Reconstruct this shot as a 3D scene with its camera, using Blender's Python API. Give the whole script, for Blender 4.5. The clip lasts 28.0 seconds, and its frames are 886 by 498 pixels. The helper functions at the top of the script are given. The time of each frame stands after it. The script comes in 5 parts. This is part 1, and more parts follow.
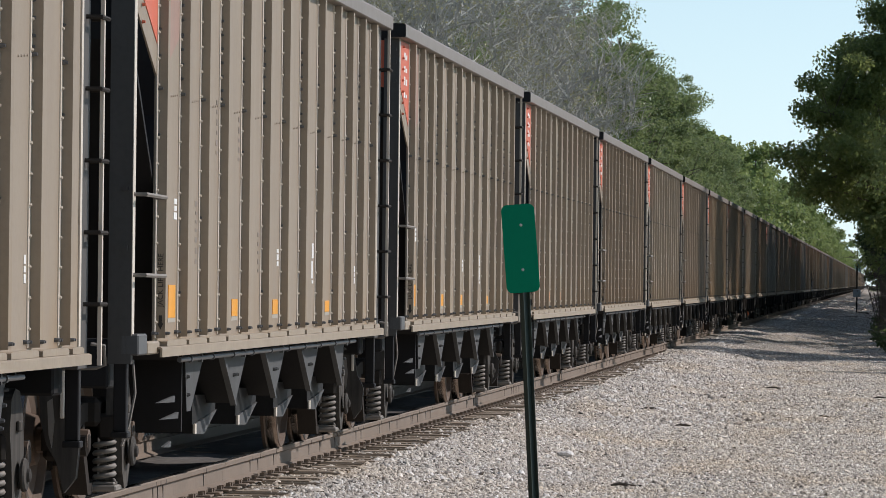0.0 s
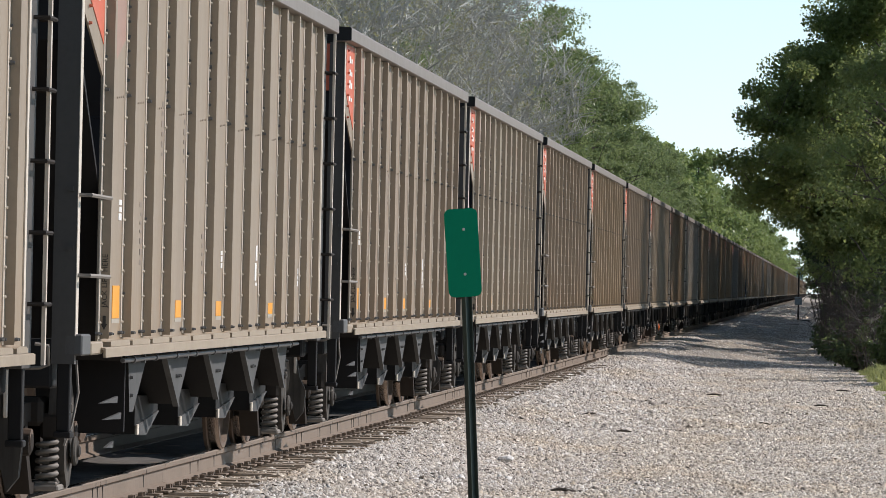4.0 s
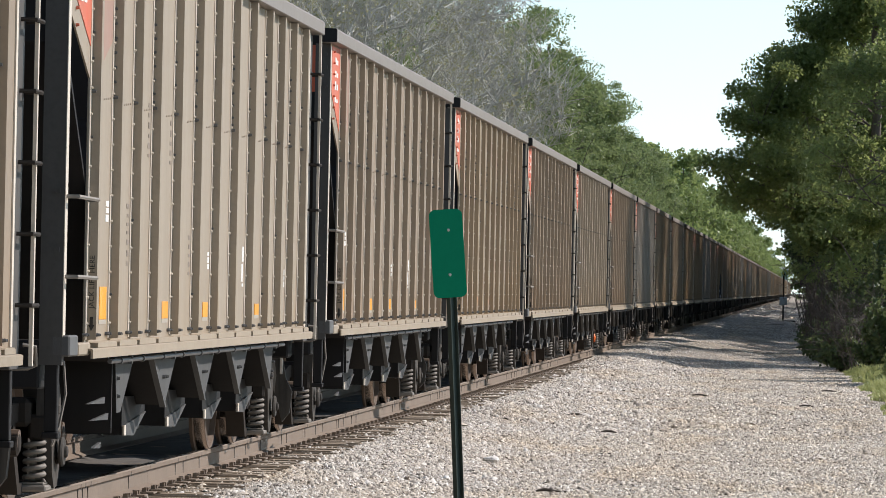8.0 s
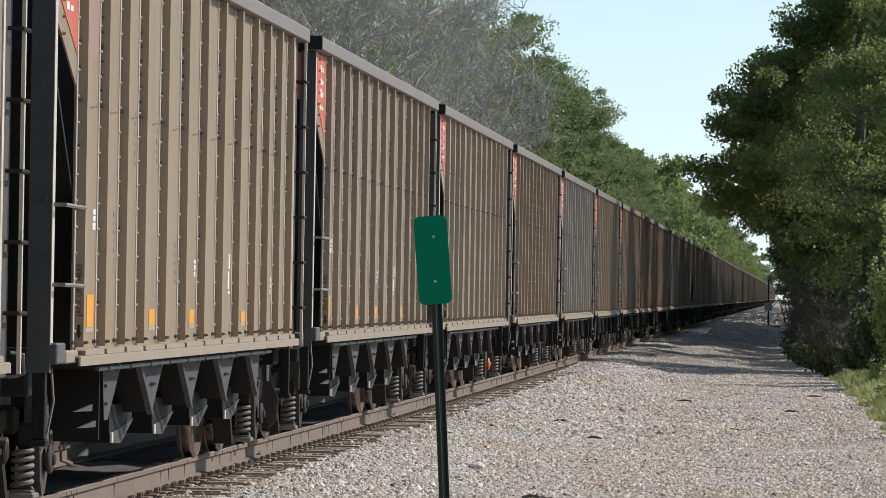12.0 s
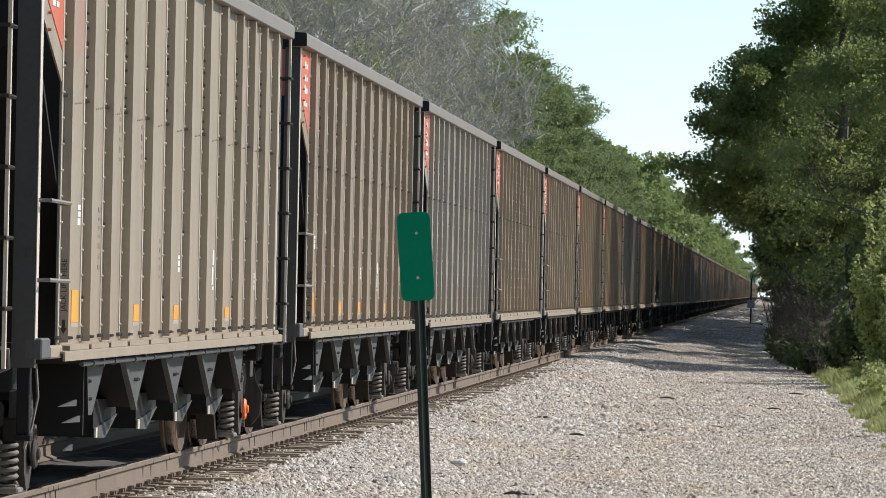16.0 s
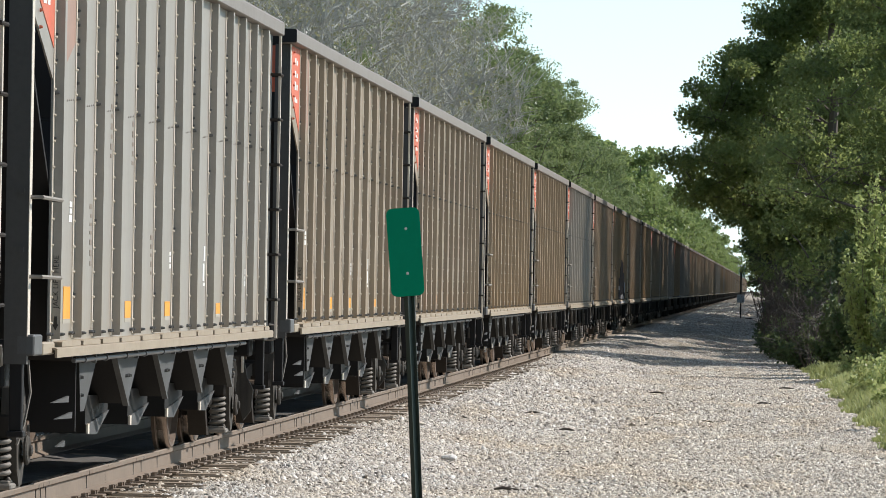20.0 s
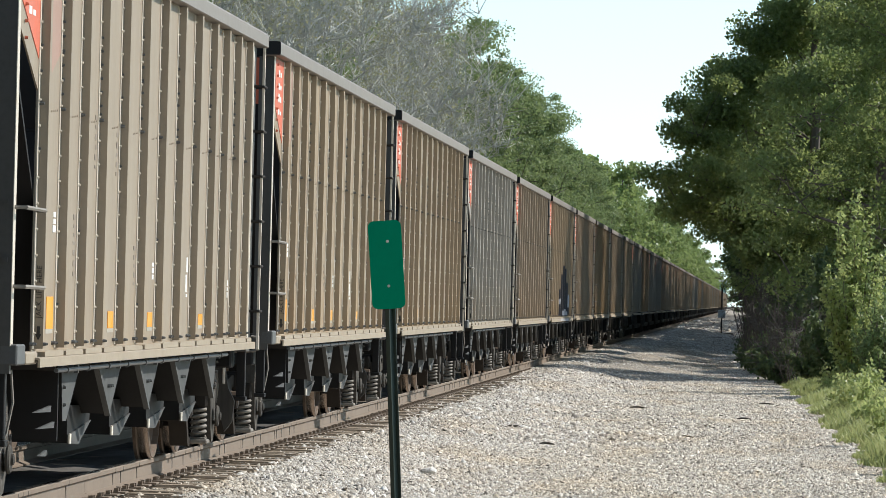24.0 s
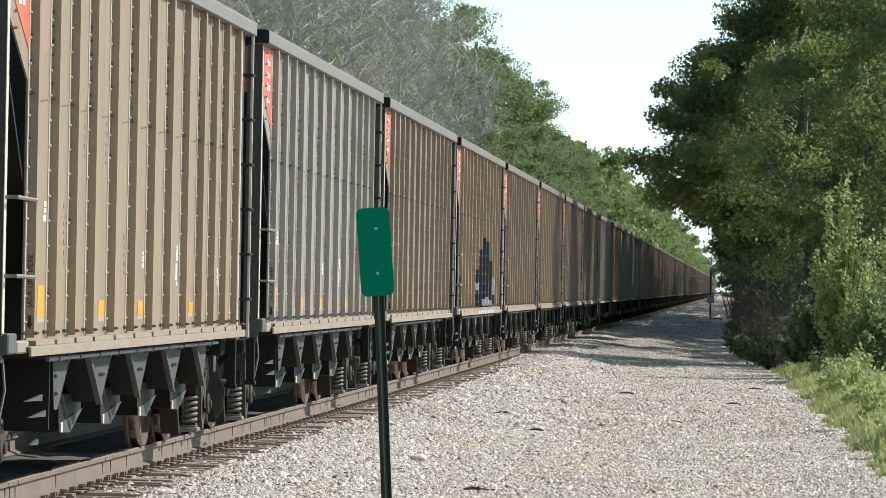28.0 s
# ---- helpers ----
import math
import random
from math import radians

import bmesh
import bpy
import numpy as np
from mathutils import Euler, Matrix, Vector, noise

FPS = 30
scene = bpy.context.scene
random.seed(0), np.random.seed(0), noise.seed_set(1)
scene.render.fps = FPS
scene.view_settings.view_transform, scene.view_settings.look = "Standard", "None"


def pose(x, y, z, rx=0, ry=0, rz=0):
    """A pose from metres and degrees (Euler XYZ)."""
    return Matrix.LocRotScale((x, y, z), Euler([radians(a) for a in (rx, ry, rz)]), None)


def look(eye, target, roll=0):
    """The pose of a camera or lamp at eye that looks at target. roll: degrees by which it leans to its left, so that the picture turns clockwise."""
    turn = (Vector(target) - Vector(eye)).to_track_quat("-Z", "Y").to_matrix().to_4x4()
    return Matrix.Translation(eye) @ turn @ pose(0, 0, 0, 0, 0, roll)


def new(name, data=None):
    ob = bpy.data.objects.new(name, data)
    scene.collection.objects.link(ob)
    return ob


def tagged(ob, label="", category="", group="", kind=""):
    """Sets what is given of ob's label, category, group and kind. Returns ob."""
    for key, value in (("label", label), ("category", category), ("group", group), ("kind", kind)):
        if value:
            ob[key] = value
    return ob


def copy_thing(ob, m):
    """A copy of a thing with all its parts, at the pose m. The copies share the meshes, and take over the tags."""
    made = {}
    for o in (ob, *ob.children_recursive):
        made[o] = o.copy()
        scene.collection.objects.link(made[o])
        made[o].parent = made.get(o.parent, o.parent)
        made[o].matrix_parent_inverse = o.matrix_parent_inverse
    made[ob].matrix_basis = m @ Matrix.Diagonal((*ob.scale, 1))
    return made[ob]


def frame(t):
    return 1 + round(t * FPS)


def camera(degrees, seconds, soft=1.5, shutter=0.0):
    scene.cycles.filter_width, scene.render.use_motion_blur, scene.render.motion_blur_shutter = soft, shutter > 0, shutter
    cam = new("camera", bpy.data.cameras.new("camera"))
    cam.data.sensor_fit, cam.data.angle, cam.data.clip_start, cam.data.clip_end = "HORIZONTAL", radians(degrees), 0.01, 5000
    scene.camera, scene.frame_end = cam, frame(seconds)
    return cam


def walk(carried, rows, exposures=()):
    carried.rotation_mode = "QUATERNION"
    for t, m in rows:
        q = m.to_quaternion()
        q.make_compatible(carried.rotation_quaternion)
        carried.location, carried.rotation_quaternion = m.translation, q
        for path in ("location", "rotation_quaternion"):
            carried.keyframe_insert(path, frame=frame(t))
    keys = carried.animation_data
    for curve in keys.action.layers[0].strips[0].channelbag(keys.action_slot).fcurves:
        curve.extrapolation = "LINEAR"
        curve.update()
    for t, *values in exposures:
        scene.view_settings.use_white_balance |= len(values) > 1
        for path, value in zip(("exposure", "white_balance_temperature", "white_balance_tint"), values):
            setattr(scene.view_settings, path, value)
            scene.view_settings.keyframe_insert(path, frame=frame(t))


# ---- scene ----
SECONDS = 28.0
RAIL = 0.435         # top of rail over the gravel road
TRACK = -5.96        # centre line of the track
EYE = (0.0, 0.0, 1.90)
sun_dir = Vector((0.689, 0.398, 0.606)).normalized()   # towards the sun

cam = camera(10.4, SECONDS, soft=0.85)
PATH = [
    (0.0, 90.3561, -0.627, 5.1503), (0.5, 90.3071, -0.747, 5.0937), (1.0, 90.2655, -1.136, 5.0353), (1.5, 90.3165, -1.373, 5.0192),
    (2.0, 90.3620, -1.102, 4.9364), (2.5, 90.4019, -0.943, 4.8323), (3.0, 90.4020, -0.927, 4.7311), (3.5, 90.4258, -1.115, 4.5534),
    (4.0, 90.4118, -1.218, 4.4693), (4.5, 90.4282, -1.149, 4.4016), (6.5, 90.4313, -1.163, 4.3353), (7.0, 90.4252, -1.112, 4.3578),
    (7.5, 90.4390, -1.232, 4.3742), (8.0, 90.4241, -1.154, 4.2922), (8.5, 90.4223, -1.088, 4.2104), (9.0, 90.3542, -1.176, 4.1797),
    (9.5, 90.3549, -0.995, 4.2210), (10.0, 90.3842, -1.135, 4.2169), (10.5, 90.3869, -1.055, 4.2023), (11.0, 90.3929, -1.009, 4.1546),
    (11.5, 90.4306, -1.021, 4.0863), (12.0, 90.5050, -0.953, 4.1167), (12.5, 90.5461, -1.113, 4.1061), (14.5, 90.5249, -1.145, 3.9678),
    (15.0, 90.4342, -1.060, 4.0091), (15.5, 90.3863, -1.031, 3.9792), (16.0, 90.4669, -1.129, 3.9128), (16.5, 90.5251, -1.176, 3.9001),
    (17.0, 90.4952, -1.078, 3.8782), (17.5, 90.4750, -0.924, 3.9009), (18.0, 90.4181, -0.995, 3.9296), (18.5, 90.3879, -0.964, 3.9212),
    (19.0, 90.4151, -1.036, 3.8645), (19.5, 90.4016, -1.320, 3.7875), (20.0, 90.4156, -0.957, 3.7921), (20.5, 90.3664, -0.939, 3.7932),
    (21.0, 90.4188, -1.034, 3.6991), (21.5, 90.4836, -1.171, 3.6072), (23.5, 90.6310, -1.296, 3.5498), (24.0, 90.5736, -1.404, 3.5697),
    (24.5, 90.4308, -1.435, 3.5643), (25.0, 90.3265, -1.347, 3.5940), (25.5, 90.2704, -1.078, 3.6205), (26.0, 90.2618, -1.388, 3.6036),
    (26.5, 90.3552, -1.474, 3.5036), (27.0, 90.3983, -1.140, 3.5126), (27.5, 90.4029, -0.971, 3.4827), (28.0, 90.4211, -1.072, 3.4384),
]
walk(cam, [(t, pose(*EYE, rx, ry, rz)) for t, rx, ry, rz in PATH],
     exposures=[(0, 0.05, 6360, 16), (0.6, 0.28, 6480, 15), (1, 0.48, 6530, 15), (1.5, 0.53, 6510, 17), (2, 0.23, 6410, 18), (2.5, -0.07, 6390, 18),
                (3, -0.07, 6360, 18), (3.5, 0.08, 6410, 17), (4, 0.3, 6460, 16), (4.5, 0.47, 6510, 15), (6.5, 0.52, 6590, 10), (7, 0.55, 6580, 11),
                (7.6, 0.57, 6560, 11), (8, 0.47, 6550, 15), (9, 0.12, 6480, 17), (10, 0.29, 6460, 16), (11, 0.32, 6450, 15), (12, 0.14, 6430, 15),
                (12.5, 0.27, 6450, 15), (14.5, 0.57, 6500, 13), (15, 0.57, 6490, 13), (16, 0.37, 6480, 13), (17, 0.32, 6480, 12), (18, 0.6, 6480, 9),
                (19, 0.57, 6470, 10), (20, 0.52, 6470, 11), (21, 0.17, 6430, 14), (21.5, 0.12, 6430, 13), (23.5, 0.57, 6430, 9), (24, 0.57, 6420, 8),
                (25, 0.22, 6400, 14), (25.4, 0.17, 6430, 13), (26, 0.47, 6470, 12), (27, 0.55, 6470, 9), (28, 0.62, 6400, 8)])

world = bpy.data.worlds.new("sky")
scene.world = world
world.use_nodes = True
wn = world.node_tree.nodes
sky = wn.new("ShaderNodeTexSky")
sky.sky_type, sky.sun_disc = "NISHITA", False
sky.sun_elevation = math.asin(sun_dir.z)
sky.sun_rotation = math.atan2(sun_dir.x, sun_dir.y)
sky.air_density, sky.dust_density, sky.ozone_density = 1.0, 0.0, 1.2
wn["Background"].inputs[1].default_value = 0.114
haze = wn.new("ShaderNodeMix")
haze.data_type, haze.blend_type = "RGBA", "MULTIPLY"
haze.inputs[0].default_value, haze.inputs[7].default_value = 1.0, (0.775, 0.985, 1.10, 1)
grey = wn.new("ShaderNodeRGBToBW")
veil = wn.new("ShaderNodeMix")
veil.data_type = "RGBA"
veil.inputs[0].default_value = 0.6
world.node_tree.links.new(sky.outputs[0], grey.inputs[0])
world.node_tree.links.new(sky.outputs[0], veil.inputs[6])
world.node_tree.links.new(grey.outputs[0], veil.inputs[7])
world.node_tree.links.new(veil.outputs[2], haze.inputs[6])
world.node_tree.links.new(haze.outputs[2], wn["Background"].inputs[0])

sun = new("sun", bpy.data.lights.new("sun", "SUN"))
sun.data.energy, sun.data.angle, sun.data.color = 3.7, radians(0.55), (1.0, 0.96, 0.90)
sun.matrix_basis = look((30, 10, 60), tuple(Vector((30, 10, 60)) - sun_dir))


# ---- materials ----
def material(name, rough=0.7, metal=0.0, spec=0.5):
    m = bpy.data.materials.new(name)
    m.use_nodes = True
    b = m.node_tree.nodes["Principled BSDF"]
    b.inputs["Roughness"].default_value, b.inputs["Metallic"].default_value = rough, metal
    b.inputs["Specular IOR Level"].default_value = spec
    return m, m.node_tree.nodes, m.node_tree.links, b


def mixed(nodes, links, fac, a, b, blend="MIX"):
    """A colour mix; a and b are colours or sockets."""
    n = nodes.new("ShaderNodeMix")
    n.data_type, n.blend_type = "RGBA", blend
    for socket, v in ((n.inputs[0], fac), (n.inputs[6], a), (n.inputs[7], b)):
        if isinstance(v, bpy.types.NodeSocket):
            links.new(v, socket)
        elif isinstance(v, (int, float)):
            socket.default_value = v
        else:
            socket.default_value = (*v, 1) if len(v) == 3 else v
    return n.outputs[2]


def noise_of(nodes, links, scale, detail=4.0, stretch=None, rough=0.6):
    n = nodes.new("ShaderNodeTexNoise")
    n.inputs["Scale"].default_value, n.inputs["Detail"].default_value, n.inputs["Roughness"].default_value = scale, detail, rough
    co = nodes.new("ShaderNodeTexCoord")
    out = co.outputs["Object"]
    if stretch:
        mp = nodes.new("ShaderNodeMapping")
        mp.inputs["Scale"].default_value = stretch
        links.new(out, mp.inputs[0])
        out = mp.outputs[0]
    links.new(out, n.inputs["Vector"])
    return n.outputs["Fac"]


def ramp(nodes, links, fac, lo, hi):
    n = nodes.new("ShaderNodeMapRange")
    n.inputs[1].default_value, n.inputs[2].default_value = lo, hi
    links.new(fac, n.inputs[0])
    return n.outputs[0]


def bumped(nodes, links, b, height, strength=0.3, distance=0.01):
    n = nodes.new("ShaderNodeBump")
    n.inputs["Strength"].default_value, n.inputs["Distance"].default_value = strength, distance
    links.new(height, n.inputs["Height"])
    links.new(n.outputs[0], b.inputs["Normal"])


def weathered(name, base, dirt, rough=0.6, metal=0.0, amount=0.6, streak=(3.0, 3.0, 0.25), spec=0.4, rust=None):
    """Paint or metal with streaked dirt running down and small specks."""
    m, nodes, links, b = material(name, rough, metal, spec)
    s1 = ramp(nodes, links, noise_of(nodes, links, 1.6, 5, streak), 0.38, 0.68)
    s2 = ramp(nodes, links, noise_of(nodes, links, 22, 4), 0.45, 0.75)
    info = nodes.new("ShaderNodeObjectInfo")
    tint = ramp(nodes, links, info.outputs["Random"], -1.2, 2.2)
    half = nodes.new("ShaderNodeMath")
    half.operation = "MULTIPLY"
    half.inputs[1].default_value = amount
    links.new(s1, half.inputs[0])
    c = mixed(nodes, links, half.outputs[0], base, dirt)
    q = nodes.new("ShaderNodeMath")
    q.operation = "MULTIPLY"
    q.inputs[1].default_value = 0.35
    links.new(s2, q.inputs[0])
    c = mixed(nodes, links, q.outputs[0], c, tuple(0.55 * v for v in dirt))
    c = mixed(nodes, links, tint, c, tuple(min(1, 1.12 * v) for v in base))
    if rust:
        # rusty dust splashed up from the sill, in uneven tongues
        sep = nodes.new("ShaderNodeSeparateXYZ")
        co = nodes.new("ShaderNodeTexCoord")
        links.new(co.outputs["Object"], sep.inputs[0])
        low = ramp(nodes, links, sep.outputs[2], 1.9, 1.05)
        tongue = ramp(nodes, links, noise_of(nodes, links, 1.1, 4, (1.0, 1.0, 0.5)), 0.45, 0.7)
        mul = nodes.new("ShaderNodeMath")
        mul.operation = "MULTIPLY"
        links.new(low, mul.inputs[0])
        links.new(tongue, mul.inputs[1])
        k = nodes.new("ShaderNodeMath")
        k.operation = "MULTIPLY"
        k.inputs[1].default_value = 0.55
        links.new(mul.outputs[0], k.inputs[0])
        c = mixed(nodes, links, k.outputs[0], c, rust)
    links.new(c, b.inputs["Base Color"])
    bumped(nodes, links, b, noise_of(nodes, links, 35, 3), 0.12, 0.004)
    return m


MAT = {}
# side sheets: bare aluminium under road dirt, in the shades of the single cars
SIDES = {
    "tan": weathered("aluminium_tan", (0.302, 0.243, 0.179), (0.208, 0.158, 0.110), 0.6, 0.0, 0.7, rust=(0.304, 0.190, 0.085)),
    "pale": weathered("aluminium_pale", (0.330, 0.272, 0.205), (0.228, 0.181, 0.129), 0.58, 0.0, 0.7, rust=(0.304, 0.200, 0.095)),
    "grey": weathered("aluminium_grey", (0.302, 0.277, 0.242), (0.208, 0.186, 0.159), 0.5, 0.0, 0.6, rust=(0.304, 0.220, 0.123)),
    "brown": weathered("aluminium_brown", (0.284, 0.222, 0.161), (0.191, 0.142, 0.098), 0.62, 0.0, 0.7, rust=(0.274, 0.165, 0.076)),
    "ochre": weathered("aluminium_ochre", (0.315, 0.240, 0.161), (0.213, 0.152, 0.095), 0.62, 0.0, 0.7, rust=(0.335, 0.200, 0.080)),
    "dark": weathered("aluminium_dark", (0.18, 0.152, 0.12), (0.095, 0.075, 0.057), 0.65, 0.0),
}
MAT["edge"] = weathered("worn_flange", (0.66, 0.58, 0.48), (0.42, 0.35, 0.275), 0.45, 0.0, 0.5)
MAT["chord"] = weathered("chord_metal", (0.225, 0.196, 0.172), (0.155, 0.13, 0.11), 0.55, 0.0)
MAT["sill"] = weathered("sill_metal", (0.335, 0.272, 0.198), (0.215, 0.165, 0.112), 0.6, 0.0, 0.6, (1.2, 1.2, 1.2))
MAT["black"] = weathered("black_paint", (0.019, 0.018, 0.018), (0.028, 0.024, 0.021), 0.65, spec=0.15)
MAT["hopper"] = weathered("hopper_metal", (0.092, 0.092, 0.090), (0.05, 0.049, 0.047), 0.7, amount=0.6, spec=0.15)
# near-black that paints in the shade on outlet doors and chute slopes
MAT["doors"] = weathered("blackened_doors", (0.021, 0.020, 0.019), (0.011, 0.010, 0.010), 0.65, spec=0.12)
MAT["hanger"] = weathered("rust_streaked_steel", (0.045, 0.04, 0.035), (0.17, 0.15, 0.125), 0.8, 0.0, 0.8, (9, 9, 0.7), spec=0.15)
MAT["steel"] = weathered("dusty_steel", (0.038, 0.032, 0.027), (0.018, 0.015, 0.013), 0.8, spec=0.12)
MAT["pipe"] = weathered("dull_pipe", (0.10, 0.098, 0.095), (0.055, 0.05, 0.046), 0.55)
MAT["corner"] = weathered("sooted_corner_post", (0.092, 0.085, 0.078), (0.05, 0.044, 0.038), 0.6, spec=0.2)
MAT["spring"] = weathered("spring_steel", (0.22, 0.195, 0.165), (0.10, 0.08, 0.065), 0.65)
MAT["wheel"] = weathered("wheel_steel", (0.15, 0.105, 0.075), (0.08, 0.05, 0.035), 0.6, 0.2)
MAT["tread"] = material("worn_tread", 0.25, 1.0)[0]
MAT["orange"] = weathered("orange_red_paint", (0.62, 0.125, 0.06), (0.46, 0.17, 0.105), 0.55, 0.0, 0.7)
MAT["rose"] = weathered("faded_orange_paint", (0.36, 0.215, 0.165), (0.29, 0.22, 0.17), 0.6, 0.0, 0.9, (4, 4, 0.8))
MAT["amber"] = weathered("amber_reflector", (0.88, 0.36, 0.015), (0.72, 0.33, 0.06), 0.35, 0.0, 0.4)
MAT["residue"] = weathered("pale_residue", (0.40, 0.36, 0.30), (0.33, 0.28, 0.21), 0.6)
MAT["white"] = weathered("white_marking", (0.80, 0.79, 0.75), (0.6, 0.56, 0.5), 0.5, 0.0, 0.4)
MAT["faded"] = weathered("faded_marking", (0.235, 0.195, 0.155), (0.27, 0.22, 0.17), 0.6)
MAT["ink"] = weathered("black_marking", (0.025, 0.023, 0.02), (0.06, 0.05, 0.04), 0.6)
MAT["rail"] = weathered("rail_rust", (0.20, 0.152, 0.113), (0.115, 0.084, 0.061), 0.75, 0.0, 0.6, (1, 1, 1))
MAT["railtop"] = material("polished_rail_head", 0.22, 1.0)[0]
MAT["railtop"].node_tree.nodes["Principled BSDF"].inputs["Base Color"].default_value = (0.55, 0.53, 0.50, 1)
MAT["tread"].node_tree.nodes["Principled BSDF"].inputs["Base Color"].default_value = (0.45, 0.40, 0.36, 1)
# coal dust over ballast, with the shade under the train in the colour
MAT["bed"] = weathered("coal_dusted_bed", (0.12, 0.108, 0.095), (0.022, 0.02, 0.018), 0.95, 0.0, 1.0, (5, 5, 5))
MAT["orange_hub"] = weathered("orange_hub_paint", (0.85, 0.16, 0.02), (0.5, 0.12, 0.03), 0.5)
MAT["tie"] = weathered("weathered_tie", (0.34, 0.27, 0.20), (0.15, 0.115, 0.085), 0.85, 0.0, 0.8, (6, 0.6, 6))
MAT["green"] = weathered("green_sheeting", (0.0, 0.22, 0.118), (0.0, 0.19, 0.10), 0.65, 0.0, 0.3, spec=0.08)
MAT["post"] = weathered("dark_green_post", (0.022, 0.035, 0.028), (0.05, 0.055, 0.045), 0.45, 0.2)
MAT["galv"] = weathered("galvanised_bolt", (0.6, 0.6, 0.58), (0.4, 0.4, 0.38), 0.4, 0.6)
MAT["bluebox"] = weathered("pale_blue_box", (0.22, 0.29, 0.34), (0.16, 0.21, 0.25), 0.5)
MAT["farwall"] = weathered("pale_green_wall", (0.22, 0.36, 0.31), (0.18, 0.30, 0.26), 0.7)
MAT["spray"] = weathered("black_spray_paint", (0.035, 0.035, 0.045), (0.07, 0.07, 0.085), 0.5)
MAT["spraywhite"] = weathered("pale_spray_paint", (0.55, 0.55, 0.60), (0.42, 0.42, 0.48), 0.5)


def stone_material(name, tint):
    m, nodes, links, b = material(name, 0.85)
    geo = nodes.new("ShaderNodeNewGeometry")
    cr = nodes.new("ShaderNodeValToRGB")
    el = cr.color_ramp.elements
    el[0].position, el[0].color = 0.0, (0.11, 0.10, 0.09, 1)
    el[1].position, el[1].color = 1.0, (0.88, 0.86, 0.82, 1)
    for p, c in ((0.25, (0.38, 0.335, 0.28)), (0.5, (0.61, 0.565, 0.495)), (0.72, (0.70, 0.61, 0.49)), (0.84, (0.86, 0.82, 0.75))):
        e = el.new(p)
        e.color = (*c, 1)
    links.new(geo.outputs["Random Per Island"], cr.inputs[0])
    sp = ramp(nodes, links, noise_of(nodes, links, 60, 3), 0.4, 0.7)
    c = mixed(nodes, links, sp, cr.outputs[0], (0.46, 0.415, 0.355))
    patch = ramp(nodes, links, noise_of(nodes, links, 0.9, 4, (1.0, 0.22, 1.0)), 0.48, 0.68)
    c = mixed(nodes, links, patch, c, mixed(nodes, links, 1.0, c, (0.97, 0.90, 0.80), "MULTIPLY"))
    links.new(mixed(nodes, links, 1.0, c, tint, "MULTIPLY"), b.inputs["Base Color"])
    bumped(nodes, links, b, noise_of(nodes, links, 90, 2), 0.3, 0.004)
    return m


MAT["stone"] = stone_material("ballast_stone", (0.99, 0.985, 0.995))
MAT["gravel"] = stone_material("road_gravel", (1.04, 1.015, 0.975))


def ground_material():
    m, nodes, links, b = material("gravel_ground", 0.95, 0.0, 0.2)
    v = nodes.new("ShaderNodeTexVoronoi")
    v.inputs["Scale"].default_value = 30
    co = nodes.new("ShaderNodeTexCoord")
    links.new(co.outputs["Object"], v.inputs["Vector"])
    bw = nodes.new("ShaderNodeRGBToBW")
    links.new(v.outputs["Color"], bw.inputs[0])
    c = mixed(nodes, links, bw.outputs[0], (0.13, 0.115, 0.10), (0.48, 0.435, 0.375))
    big = ramp(nodes, links, noise_of(nodes, links, 0.55, 5), 0.45, 0.75)
    c = mixed(nodes, links, big, c, (0.50, 0.41, 0.31))
    # darkened past the far shoulder to paint the train's shade; green-brown soil under the verge
    sep = nodes.new("ShaderNodeSeparateXYZ")
    links.new(co.outputs["Object"], sep.inputs[0])
    wob = nodes.new("ShaderNodeMath")
    wob.operation = "MULTIPLY_ADD"
    wob.inputs[1].default_value = 0.9
    links.new(noise_of(nodes, links, 0.8, 4), wob.inputs[0])
    links.new(sep.outputs[0], wob.inputs[2])
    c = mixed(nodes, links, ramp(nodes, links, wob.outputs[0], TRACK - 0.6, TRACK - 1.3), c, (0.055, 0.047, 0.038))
    c = mixed(nodes, links, ramp(nodes, links, wob.outputs[0], 1.9, 2.6), c, (0.16, 0.15, 0.075))
    links.new(c, b.inputs["Base Color"])
    bumped(nodes, links, b, v.outputs["Distance"], 0.8, 0.025)
    return m


MAT["ground"] = ground_material()


def leaf_material(name, dark, light, yellow, through_amount=0.35):
    m, nodes, links, b = material(name, 0.42, 0.0, 0.45)
    geo = nodes.new("ShaderNodeNewGeometry")
    cr = nodes.new("ShaderNodeValToRGB")
    el = cr.color_ramp.elements
    el[0].color, el[1].color = (*dark, 1), (*yellow, 1)
    e = el.new(0.9)
    e.color = (*light, 1)
    links.new(geo.outputs["Random Per Island"], cr.inputs[0])
    big = ramp(nodes, links, noise_of(nodes, links, 0.5, 3), 0.35, 0.7)
    c = mixed(nodes, links, big, cr.outputs[0], light)
    links.new(c, b.inputs["Base Color"])
    tr = nodes.new("ShaderNodeBsdfTranslucent")
    links.new(mixed(nodes, links, 0.5, c, yellow), tr.inputs[0])
    mx = nodes.new("ShaderNodeMixShader")
    mx.inputs[0].default_value = through_amount
    links.new(b.outputs[0], mx.inputs[1])
    links.new(tr.outputs[0], mx.inputs[2])
    links.new(mx.outputs[0], nodes["Material Output"].inputs[0])
    return m


